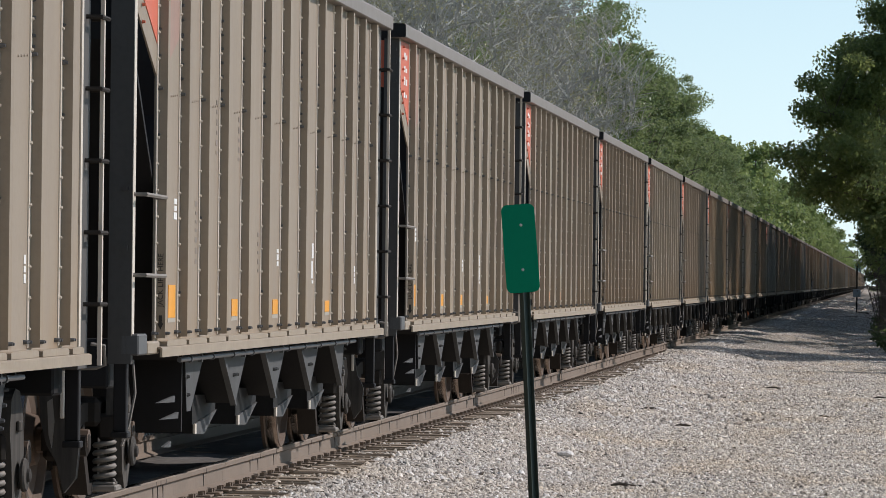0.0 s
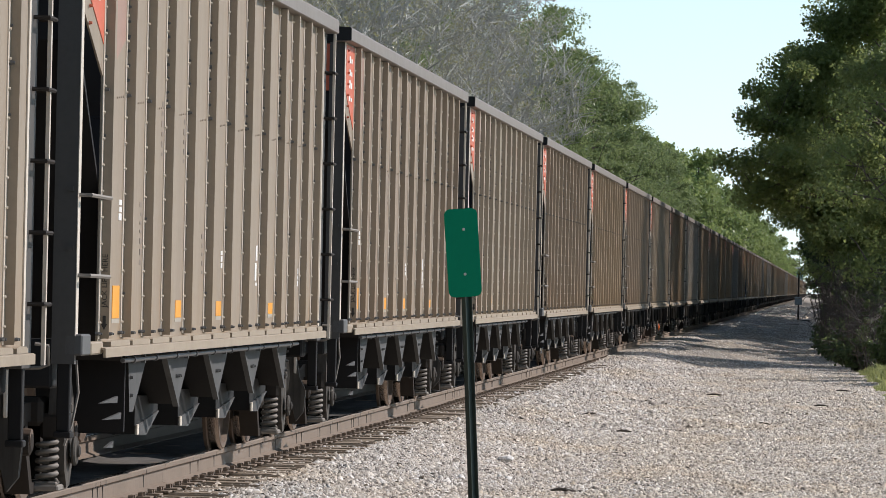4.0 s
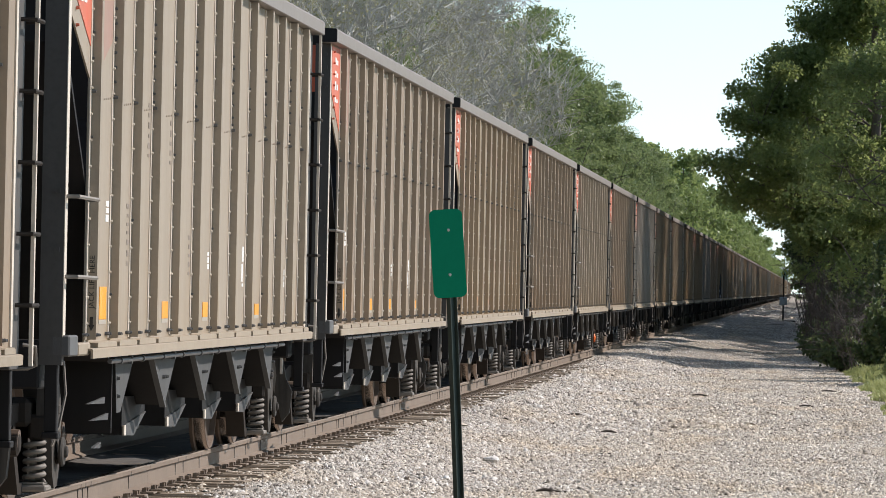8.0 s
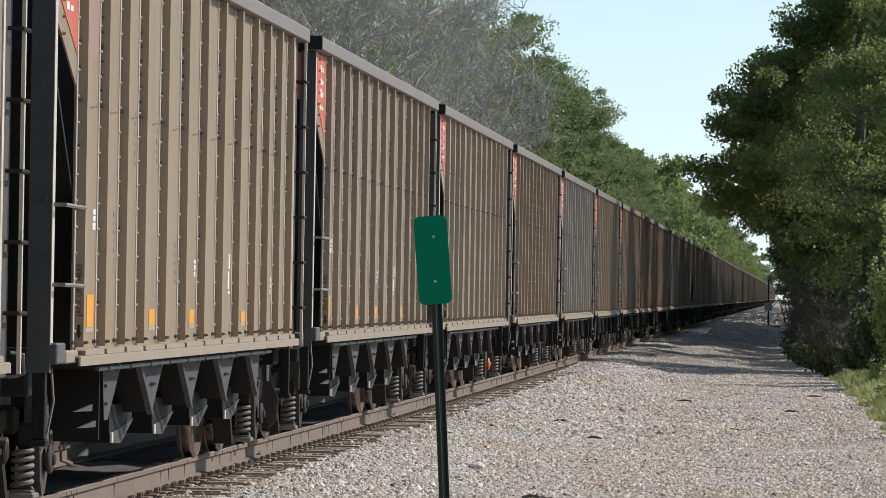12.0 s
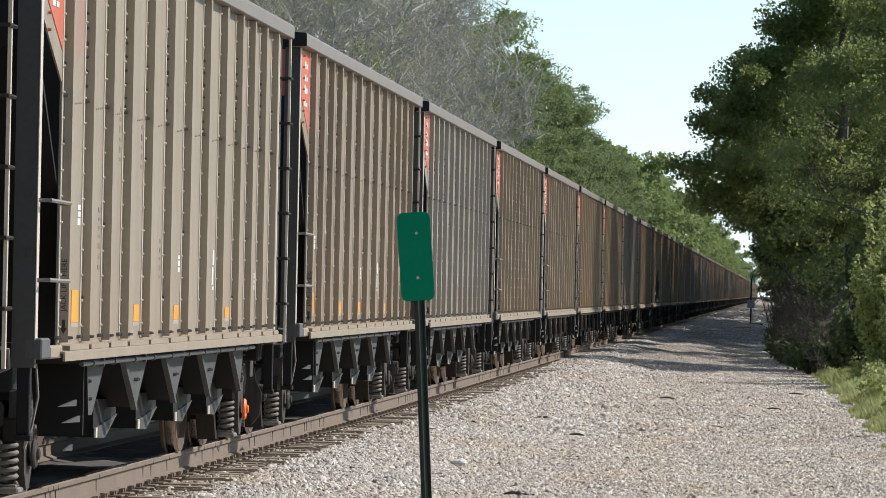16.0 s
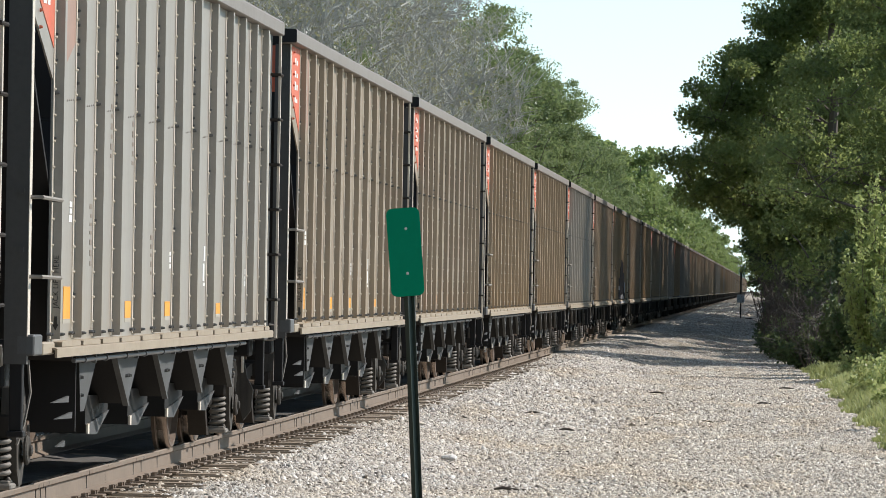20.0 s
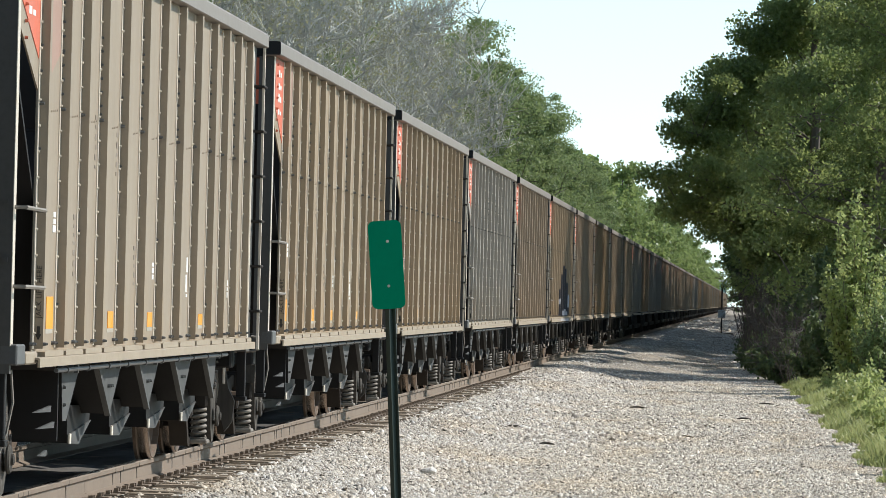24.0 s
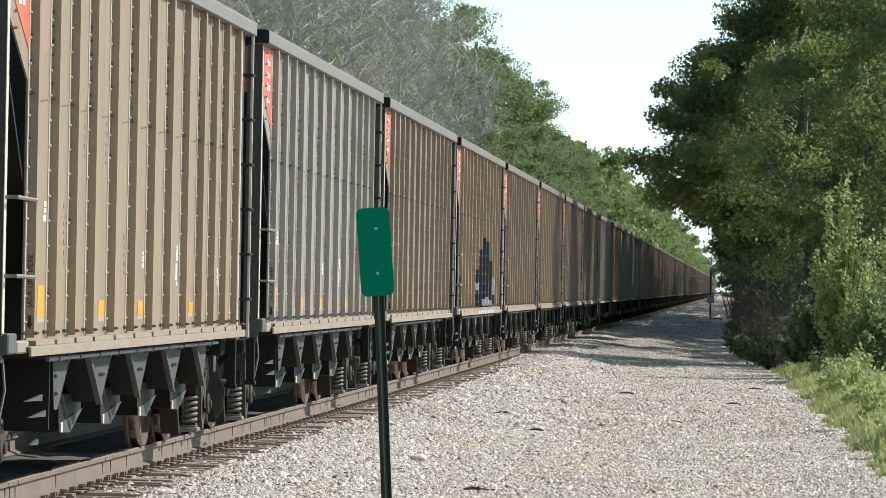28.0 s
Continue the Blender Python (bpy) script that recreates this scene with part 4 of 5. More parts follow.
        prism(bm, [(y - w, z), (y + 0.02, z + 0.03), (y, z - 0.012)], "x", 1.352, 1.37)
        part("slope_bracket", bm, MAT["hopper"], car)
    bm = bmesh.new()
    box(bm, -1.3, 1.3, -4.95, 4.5, 0.93, 1.12)
    box(bm, -0.25, 0.25, -7.2, 7.2, 0.62, 0.93)
    # low box, added to block light and view under the car
    box(bm, -0.35, -0.20, -5.0, 5.0, 0.24, 0.62)
    part("centre_sill", bm, MAT["black"], car)
    bm = bmesh.new()
    tube(bm, [(1.47, -5.45, 0.928), (1.47, 0, 0.928), (1.47, 5.0, 0.928)], 0.016, 8)
    for k in range(10):
        tube(bm, [(1.47, -5.0 + 1.05 * k, 0.928), (1.47, -4.96 + 1.05 * k, 0.928)], 0.025, 8)
    for k in range(5):
        box(bm, 1.455, 1.485, -4.5 + 2.2 * k, -4.47 + 2.2 * k, 0.90, 0.96)
    part("air_pipe", bm, MAT["pipe"], car)
    bm = bmesh.new()
    tube(bm, [(HALF - 0.12, -6.95, 0.95), (HALF - 0.10, -6.97, 0.75), (HALF - 0.13, -7.02, 0.55), (HALF - 0.16, -7.10, 0.43)], 0.009, 5)
    part("air_hose", bm, MAT["spring"], car)
    trucks = [build_truck(car, y) for y in (-6.15, 6.15)]
    # reflectors and stencilled data, on the strip of sheet ahead of each stake
    for i, z, h in ((0, 1.20, 0.21), (3, 1.19, 0.12), (5, 1.19, 0.11), (8, 1.19, 0.09)):
        y1 = STAKES[i + 1] - 0.13
        bm = bmesh.new()
        box(bm, SHEET, SHEET + 0.004, y1 - 0.36, y1 - 0.06, z, z + h)
        part("reflector", bm, MAT["amber"], car, "worn amber reflector strip")
        bm = bmesh.new()
        box(bm, SHEET, SHEET + 0.002, y1 - 0.37, y1 - 0.05, z - 0.03, z)
        part("reflector_residue", bm, MAT["residue"], car, "pale glue left under the reflector")
    # pale stencilled frames of the data panel
    y1 = STAKES[8] - 0.14
    for z0, z1, d in ((1.42, 1.445, 0.0), (1.46, 1.60, 0.04), (1.62, 1.74, 0.0)):
        bm = bmesh.new()
        box(bm, SHEET, SHEET + 0.003, y1 - 0.15 - d, y1 - 0.05 - d, z0, z1)
        part("data_lettering", bm, MAT["white"], car, "white stencilled frame, not readable")
    for i, z, h, w, key in ((5, 1.55, 0.13, 0.10, "white"), (10, 1.42, 0.16, 0.08, "white"), (0, 1.83, 0.12, 0.14, "white"),
                            (1, 1.55, 0.42, 0.12, "faded"), (2, 2.30, 0.36, 0.09, "faded"), (3, 2.28, 0.34, 0.09, "faded"), (4, 1.50, 0.30, 0.12, "faded")):
        bm = bmesh.new()
        y1 = STAKES[i + 1] - 0.16
        rng = random.Random(i * 7)
        z2 = z
        while z2 < z + h:
            g = rng.uniform(0.02, 0.05)
            box(bm, SHEET, SHEET + 0.003, y1 - w * rng.uniform(0.7, 1.0), y1, z2, z2 + g)
            z2 += g + (0.010 if key == "white" else 0.035)
        part("data_lettering", bm, MAT[key], car, "worn stencilled data, not readable")
    words("jack_lettering", "JACK LIFT HERE", 0.048, MAT["ink"], car,
          Matrix.Translation((SHEET + 0.032, STAKES[0] - 0.0535, 1.44)) @ pose(0, 0, 0, 90, 0, 0) @ pose(0, 0, 0, 0, 0, 90), "black stencilled words reading upwards")
    bm = bmesh.new()
    o = SHEET + 0.032
    prism(bm, [(o - 0.010, 1.22), (o + 0.010, 1.22), (o + 0.010, 1.17), (o + 0.02, 1.17), (o, 1.13), (o - 0.02, 1.17), (o - 0.010, 1.17)], "y", STAKES[0] - 0.0545, STAKES[0] - 0.0515)
    part("jack_arrow", bm, MAT["ink"], car)
    if spray:
        add_spray(car)
    return car, trucks


# ---- the train ----
PITCH, PERIOD, PHASE = 16.18, 2.006, -0.2107
SPEED = PITCH / PERIOD
SHADES = ["tan", "tan", "tan", "tan", "tan", "brown", "pale", "brown", "ochre", "brown", "pale", "brown", "grey", "tan", "tan", "ochre", "ochre", "grey", "brown", "ochre", "brown", "ochre", "tan", "pale"]
LABELS = {
    "tan": "dusty tan aluminium coal hopper car rolling on the track", "grey": "silver-grey aluminium coal hopper car rolling on the track",
    "brown": "brown dust-stained aluminium coal hopper car on the track", "ochre": "ochre weathered aluminium coal hopper car on the track",
    "pale": "pale tan aluminium coal hopper car rolling on the track", "dark": "dark soot-stained coal hopper car on the track",
}
FULL_CARS, ALL_CARS, SPRAYED = 24, 82, 19
wheel_proto = build_wheelset()
CARS = []


def build_train():
    protos = {}
    for k in range(-1, ALL_CARS):
        full = k < FULL_CARS
        shade = SHADES[max(0, k)] if full else random.Random(k).choice(("tan", "grey", "brown", "ochre", "pale", "grey", "pale"))
        key = (shade, full)
        if k == SPRAYED or key not in protos:
            if full:
                label = LABELS[shade] if k != SPRAYED else "ochre coal hopper car with dark spray-painted lettering"
                car, trucks = build_car("coal_hopper_car", SIDES[shade], label, k == SPRAYED)
                for tr in trucks:
                    for y in (-0.89, 0.89):
                        w = new("wheelset", wheel_proto.data)
                        w.parent = tr
                        w.matrix_parent_inverse = pose(0, y, 0.457)
                        w["label"] = "rusty wheels on an axle"
            else:
                car = build_far_car("coal_hopper_car", SIDES[shade], LABELS[shade])
            if k != SPRAYED:
                protos[key] = car
        else:
            car = copy_thing(protos[key], Matrix())
        if k == 10:
            # one adjuster disc is bright orange
            disc = [o for o in car.children_recursive if o.name.startswith("adjuster_disc")][-1]
            disc.material_slots[0].link = "OBJECT"
            disc.material_slots[0].material = MAT["orange_hub"]
            disc["label"] = "bright orange adjuster disc"
        CARS.append((k, car))
    bpy.data.objects.remove(wheel_proto)


build_train()


def car_pose(k, t):
    return pose(TRACK, PITCH * (k + PHASE - t / PERIOD) + END, RAIL)


# ---- trees ----
def leaves(name, pos, size, mat, parent, seed, droop=0.3):
    """Many small folded leaves, each of two triangles, as one crown."""
    rng = np.random.default_rng(seed)
    n = len(pos)
    a = rng.normal(size=(n, 3))
    a[:, 2] -= droop
    a /= np.linalg.norm(a, axis=1, keepdims=True)
    up = rng.normal(size=(n, 3))
    b = np.cross(a, up)
    b /= np.linalg.norm(b, axis=1, keepdims=True)
    c = np.cross(a, b)
    s = (size * rng.uniform(0.6, 1.35, n))[:, None]
    w = s * rng.uniform(0.28, 0.5, n)[:, None]
    v = np.stack([pos, pos + a * s * 0.5 + b * w + c * s * 0.12, pos + a * s, pos + a * s * 0.5 - b * w + c * s * 0.12], 1)
    me = bpy.data.meshes.new(name)
    me.vertices.add(n * 4)
    me.vertices.foreach_set("co", v.ravel())
    tri = np.array([(0, 1, 2), (0, 2, 3)])
    loops = (tri[None] + 4 * np.arange(n)[:, None, None]).ravel().astype(np.int32)
    me.loops.add(len(loops))
    me.loops.foreach_set("vertex_index", loops)
    me.polygons.add(n * 2)
    me.polygons.foreach_set("loop_start", np.arange(0, n * 6, 3, dtype=np.int32))
    me.update(calc_edges=True)
    me.materials.append(mat)
    ob = new(name, me)
    ob.parent = parent
    return ob


def build_tree(name, label, height, spread, count, leaf, mat, bark, seed, low=0.15, group="", bare=0.0, shape=0.55, cone=0.0, over=None):
    """Trunk, limbs with twigs, and a crown of leaves that follows the limbs."""
    rng = random.Random(seed)
    tree = thing(name, label, "tree", group)
    bm = bmesh.new()
    lean = Vector((rng.uniform(-0.05, 0.05), rng.uniform(-0.05, 0.05), 1))
    r0 = 0.018 * height
    path = [lean * (height * k / 6) * 0.92 + Vector((rng.uniform(-1, 1), rng.uniform(-1, 1), 0)) * 0.02 * height * (k > 0) for k in range(7)]
    path[0].z = -0.5
    tube(bm, path, r0, 8, radii=[r0 * (1.25 - 0.17 * k) for k in range(7)])
    part("trunk", bm, bark, tree)
    bm = bmesh.new()
    tips = []
    limbs = int(16 + height)
    for i in range(limbs):
        f = low + (0.97 - low) * (i + rng.random()) / limbs
        base = lean * (height * f * 0.92)
        ang = rng.uniform(0, 2 * math.pi)
        prof = math.sin(math.pi * min(1, max(0.05, (f - low) / (1 - low)) ** shape * 0.93 + 0.05))
        reach = spread * (0.35 + 0.65 * prof) * rng.uniform(0.65, 1.2) * (1 - cone * max(0.0, f - 0.45) / 0.55)
        rise = reach * rng.uniform(0.1, 0.75 - 0.5 * (cone > 0))
        d = Vector((math.cos(ang), math.sin(ang), 0))
        p0, p3 = base, base + d * reach + Vector((0, 0, rise))
        p1 = base + d * reach * 0.35 + Vector((rng.uniform(-0.3, 0.3), rng.uniform(-0.3, 0.3), rise * 0.55))
        p2 = base + d * reach * 0.7 + Vector((rng.uniform(-0.3, 0.3), rng.uniform(-0.3, 0.3), rise * 0.85))
        if over and i % 5 != 4:
            # limbs that reach out over the road, longest at half height
            zt = 3.0 + (height - 3.2) * (i + rng.random()) / limbs
            reach = float(np.interp(zt, *over)) * rng.uniform(0.72, 1.0)
            dev = rng.gauss(0, 0.55)
            p3 = Vector((-reach * math.cos(dev), reach * math.sin(dev), zt))
            p0 = lean * max(2.2, zt - 0.35 * reach) * 0.95
            p1 = p0.lerp(p3, 0.38) + Vector((0, rng.uniform(-0.3, 0.3), 0.35))
            p2 = p0.lerp(p3, 0.72) + Vector((0, rng.uniform(-0.3, 0.3), 0.3))
        r = r0 * 0.42 * (1.1 - f)
        tube(bm, [p0, p1, p2, p3], r, 5, radii=[r, 0.7 * r, 0.45 * r, 0.15 * r])
        tips += [(p1, 0.5), (p2, 0.9), (p3, 1.0)]
        for _ in range(7 if bare else 3):
            q = p1.lerp(p3, rng.uniform(0.1, 0.95))
            e = q + Vector((rng.uniform(-1, 1), rng.uniform(-1, 1), rng.uniform(-0.2, 1) + 0.4 * (bare > 0))) * reach * (0.30 if bare else 0.42)
            tube(bm, [q, q.lerp(e, 0.5) + Vector((0, 0, 0.05 * reach)), e], 0.3 * r, 4, radii=[0.3 * r, 0.2 * r, 0.06 * r + 0.006])
            tips.append((e, 0.8))
            if bare:
                for _ in range(9):
                    g = q.lerp(e, rng.uniform(0.2, 1.0))
                    h = g + Vector((rng.uniform(-1, 1), rng.uniform(-1, 1), rng.uniform(0.1, 1.3))) * reach * 0.17
                    tube(bm, [g, h], 0.02, 3, radii=[0.016, 0.007])
                    tips.append((h, 0.6))
    part("limb", bm, bark, tree)
    g = np.random.default_rng(seed)
    tp = np.array([p for p, _ in tips])
    wt = np.array([w for _, w in tips])
    pick = g.choice(len(tp), count, p=wt / wt.sum())
    rad = spread * g.uniform(0.13, 0.30, len(tp))[pick] * (0.42 if bare else 0.82 if over else 0.8)
    off = g.normal(size=(count, 3))
    off /= np.maximum(1.0, np.linalg.norm(off, axis=1, keepdims=True) / 2.2)
    off *= (0.43 * rad)[:, None]
    off[:, 2] *= 0.62
    pos = tp[pick] + off
    leaves("crown", pos[pos[:, 2] > 0.25], leaf, mat, tree, seed)
    return tree


def build_woods():
    # the wood behind the train
    kinds = [
        build_tree("broadleaf_tree", "tall sunlit green broadleaf tree in the wood behind the train", 15.0, 4.2, 38000, 0.115, MAT["leaf"], MAT["bark"], 21, 0.27, "wood behind the train"),
        build_tree("broadleaf_tree", "tall sunlit green broadleaf tree in the wood behind the train", 14.2, 3.8, 36000, 0.115, MAT["leaf"], MAT["bark"], 22, 0.27, "wood behind the train"),
        build_tree("broadleaf_tree", "slender sunlit green broadleaf tree in the wood behind the train", 16.0, 3.0, 30000, 0.115, MAT["leaf"], MAT["bark"], 23, 0.27, "wood behind the train"),
        build_tree("half_bare_tree", "half-bare grey tree with sparse dry leaves behind the train", 14.0, 4.4, 9000, 0.075, MAT["leaf_grey"], MAT["bark_grey"], 24, 0.2, "wood behind the train", 1.0),
        build_tree("broadleaf_tree", "light green far tree in the wood behind the train", 14.5, 4.8, 9000, 0.30, MAT["leaf_far"], MAT["bark"], 25, 0.05, "wood behind the train"),
    ]
    used = set()

    def put(i, x, y, s, turn):
        m = pose(x, y, -0.3, 0, 0, turn) @ Matrix.Scale(s, 4)
        if i in used:
            copy_thing(kinds[i], m).scale = (s, s, s)
        else:
            kinds[i].matrix_basis = m
            used.add(i)

    rng = random.Random(9)
    y = 112.0
    while y < 1250:
        near = y < 400
        for row in range(2):
            x = TRACK - 7.5 - 4.6 * row + rng.uniform(-1.2, 1.2)
            if 108 < y < 190:
                i = 3 if rng.random() < 0.88 else rng.choice((0, 1))
            elif near:
                i = rng.choice((0, 1, 2, 0, 1))
            else:
                i = 4
            s = rng.uniform(0.84, 1.04) if y < 190 else rng.uniform(0.80, 0.97) if y < 320 else rng.uniform(0.76, 0.91) if near else rng.uniform(0.84, 1.05)
            put(i, x, y + rng.uniform(-2, 2), s + (0.06 if row else 0), rng.uniform(0, 360))
        y += 5.4 if near else 11.0

    # the grove beside the road, in its own shade
    group = "trees beside the road"
    over = ((2.6, 3.4, 4.2, 5.1, 6.0, 6.8, 7.6, 8.4, 9.6, 10.8, 12.4), (1.0, 1.6, 2.9, 5.0, 5.8, 5.3, 3.9, 3.3, 2.4, 1.3, 0.4))
    grove = [
        build_tree("roadside_tree", "large dark green roadside tree with dense leaves", 11.5, 4.0, 52000, 0.098, MAT["leaf_olive"], MAT["bark"], 31, 0.08, group),
        build_tree("roadside_tree", "dark green roadside tree with a few yellowing leaves", 12.5, 3.6, 50000, 0.098, MAT["leaf_olive"], MAT["bark"], 32, 0.06, group),
        build_tree("roadside_tree", "dark green tree deep in the roadside grove", 12.0, 4.0, 24000, 0.22, MAT["leaf_shaded"], MAT["bark"], 33, 0.04, group),
        build_tree("overhanging_tree", "tall dark tree whose crown hangs over the gravel road", 12.6, 4.2, 110000, 0.098, MAT["leaf_olive"], MAT["bark"], 37, 0.2, group, 0.0, 0.5, 0.3, over),
    ]
    spots = [(1.8, 150, 3, 1.0), (4.8, 126, 0, 1.0), (3.9, 138, 1, 1.0), (3.4, 146, 0, 0.68), (5.6, 140, 1, 1.05), (8.6, 127, 2, 0.6), (8.4, 136, 2, 0.6), (8.8, 145, 2, 0.64), (8.5, 154, 2, 0.68), (8.6, 164, 2, 0.96), (8.4, 174, 2, 1.0), (8.7, 184, 2, 1.0),
             (3.6, 160, 1, 1.0), (6.0, 162, 2, 1.1), (3.8, 173, 0, 1.0), (5.8, 176, 2, 1.1), (4.0, 187, 1, 1.0), (6.0, 192, 2, 1.1)]
    spots += [(rng.uniform(4.4, 5.2), 199 + 11.0 * k, 2, rng.uniform(0.95, 1.1) * (1 if k < 9 else 0.85)) for k in range(20)]
    spots += [(2.7, y, 2, 0.8) for y in (206, 222, 241, 262, 286, 314, 346, 384, 430)]
    spots += [(8.6, 194 + 10.0 * k, 2, 1.1) for k in range(10)]
    spots += [(rng.uniform(6.2, 7.2), 204 + 11.0 * k, 2, 1.1) for k in range(34)]
    spots += [(4.2, 425 + 14.0 * k, 2, 0.95) for k in range(36)]
    spots += [(8.0, 580 + 14.0 * k, 2, 1.15) for k in range(26)]
    # the woods that close the view at the far end
    for k in range(22):
        put(4, -75 + 7.0 * k + rng.uniform(-2, 2), 1330 + rng.uniform(-40, 40), rng.uniform(0.9, 1.2), rng.uniform(0, 360))
    # further overhanging crowns, added to deepen the shade on the road
    spots += [(2.4, 178, 3, 0.96), (3.0, 210, 3, 0.92), (3.7, 250, 3, 0.95), (3.9, 300, 3, 0.95), (4.1, 360, 3, 1.0), (4.1, 430, 3, 1.0)]
    # trees added at the road's far end to hide its bright gap
    for x, y, k in ((1.6, 700, 0.75), (5.0, 725, 0.8), (0.8, 880, 0.72), (4.5, 900, 0.85)):
        put(4, x, y, k, rng.uniform(0, 360))
    seen = set()
    for x, y, i, s in spots:
        m = pose(x, y, 0.1, 0, 0, (0 if y < 160 else rng.uniform(-25, 25)) if i == 3 else rng.uniform(0, 360)) @ Matrix.Scale(s, 4)
        if i in seen:
            copy_thing(grove[i], m).scale = (s, s, s)
        else:
            grove[i].matrix_basis = m
            seen.add(i)


build_woods()


def build_bush(x, y, h, spread, count, leaf, mat, seed, label):
    """Many arching stems, each with sprays of leaves, standing apart at their tips."""
    rng = random.Random(seed)
    bush = thing("roadside_bush", label, "bush", "bushes on the verge")
    bush.location = (x, y, float(ground_height(x, y)))
    bm = bmesh.new()
    tips = []
    for i in range(44):
        a = rng.uniform(0, 6.28)
        d = Vector((math.cos(a), math.sin(a), 0)) * rng.uniform(0.1, 1.0) * spread
        hh = h * rng.uniform(0.35, 1.0) * (1.1 - 0.5 * d.length / spread)
        p = [Vector((d.x * 0.1, d.y * 0.1, -0.1)), Vector((d.x * 0.55, d.y * 0.55, hh * 0.5)), Vector((d.x * 1.05, d.y * 1.05, hh))]
        tube(bm, p, 0.02, 4, radii=[0.022, 0.013, 0.004])
        tips += [(p[0].lerp(p[1], 0.3 + 0.7 * k / 5), 1.0) for k in range(5)] + [(p[1].lerp(p[2], k / 12), 1.0 - 0.055 * k) for k in range(13)]
    part("stem", bm, MAT["bark"], bush)
    g = np.random.default_rng(seed)
    tp, wide = np.array([p for p, _ in tips]), np.array([w for _, w in tips])
    pick = g.integers(0, len(tp), count)
    pos = tp[pick] + g.normal(0, 0.085, (count, 3)) * wide[pick][:, None] * (1.2, 1.2, 0.8)
    leaves("foliage", pos[pos[:, 2] > 0.02], leaf, mat, bush, seed)


build_bush(2.35, 106, 4.7, 0.8, 7000, 0.095, MAT["leaf_bright"], 41, "tall pale green sunlit bush at the edge of the grass")
build_bush(2.9, 101, 2.4, 0.9, 5200, 0.09, MAT["leaf"], 53, "low pale green sunlit bush on the verge")
build_bush(3.5, 103, 3.9, 1.3, 8000, 0.09, MAT["leaf_bright"], 42, "sunlit green bush at the edge of the grass")
build_bush(2.1, 108, 2.5, 0.8, 5000, 0.095, MAT["leaf_shaded"], 43, "grey-green bush at the foot of the trees")
build_bush(1.75, 114, 1.9, 0.8, 4600, 0.095, MAT["leaf_shaded"], 55, "low green bush at the foot of the trees")
build_bush(3.2, 110, 3.4, 1.2, 6000, 0.095, MAT["leaf"], 44, "green bush at the foot of the trees")


def build_dead_brush(x, y, h, seed):
    """A thicket of bare, arching twigs."""
    rng = random.Random(seed)
    brush = thing("dead_brush", "tangle of bare grey-brown twigs in the tree shade", "brush", "dead brush beside the road")
    brush.location = (x, y, float(ground_height(x, y)))
    for n in range(3):
        bm = bmesh.new()
        for i in range(16):
            a, l = rng.uniform(0, 6.28), rng.uniform(0.3, 1.0)
            d = Vector((math.cos(a), math.sin(a), 0)) * l
            base = Vector((rng.uniform(-0.6, 0.7), rng.uniform(-1.6, 1.6), -0.05))
            mid = base + d * 0.5 + Vector((rng.uniform(-0.2, 0.2), 0, h * rng.uniform(0.3, 0.75)))
            end = base + d * 1.3 + Vector((0, 0, h * rng.uniform(0.15, 1.0)))
            tube(bm, [base, mid, end], 0.01, 3, radii=[0.014, 0.009, 0.004])
            for _ in range(7):
                q = base.lerp(mid, rng.uniform(0.3, 1.0)) if _ < 3 else mid.lerp(end, rng.random())
                tube(bm, [q, q + Vector((rng.uniform(-1, 1), rng.uniform(-1, 1), rng.uniform(-0.5, 0.9))) * 0.5], 0.006, 3, radii=[0.007, 0.003])
        part("twig", bm, MAT["twig"], brush)


for n, (bx, by, bh) in enumerate(((1.45, 117, 2.0), (1.3, 120, 2.3), (1.1, 124, 2.7), (0.9, 130, 2.9), (0.75, 137, 3.1), (0.65, 145, 3.3), (0.6, 154, 3.4), (0.6, 165, 3.4))):
    build_dead_brush(bx, by, bh, 80 + n)
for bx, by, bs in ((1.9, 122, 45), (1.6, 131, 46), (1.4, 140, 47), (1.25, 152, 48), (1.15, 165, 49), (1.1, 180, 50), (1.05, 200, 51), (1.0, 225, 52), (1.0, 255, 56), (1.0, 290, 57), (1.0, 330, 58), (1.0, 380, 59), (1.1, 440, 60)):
    build_bush(bx, by, 3.2, 1.1, 8000, 0.12, MAT["leaf_shaded"], bs, "dark shaded brush at the edge of the road")


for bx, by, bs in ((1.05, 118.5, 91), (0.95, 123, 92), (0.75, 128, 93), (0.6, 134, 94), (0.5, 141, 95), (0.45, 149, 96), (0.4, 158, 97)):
    build_bush(bx, by, 1.3, 0.75, 3000, 0.10, MAT["leaf_shaded"], bs, "low dark undergrowth in the tree shade")


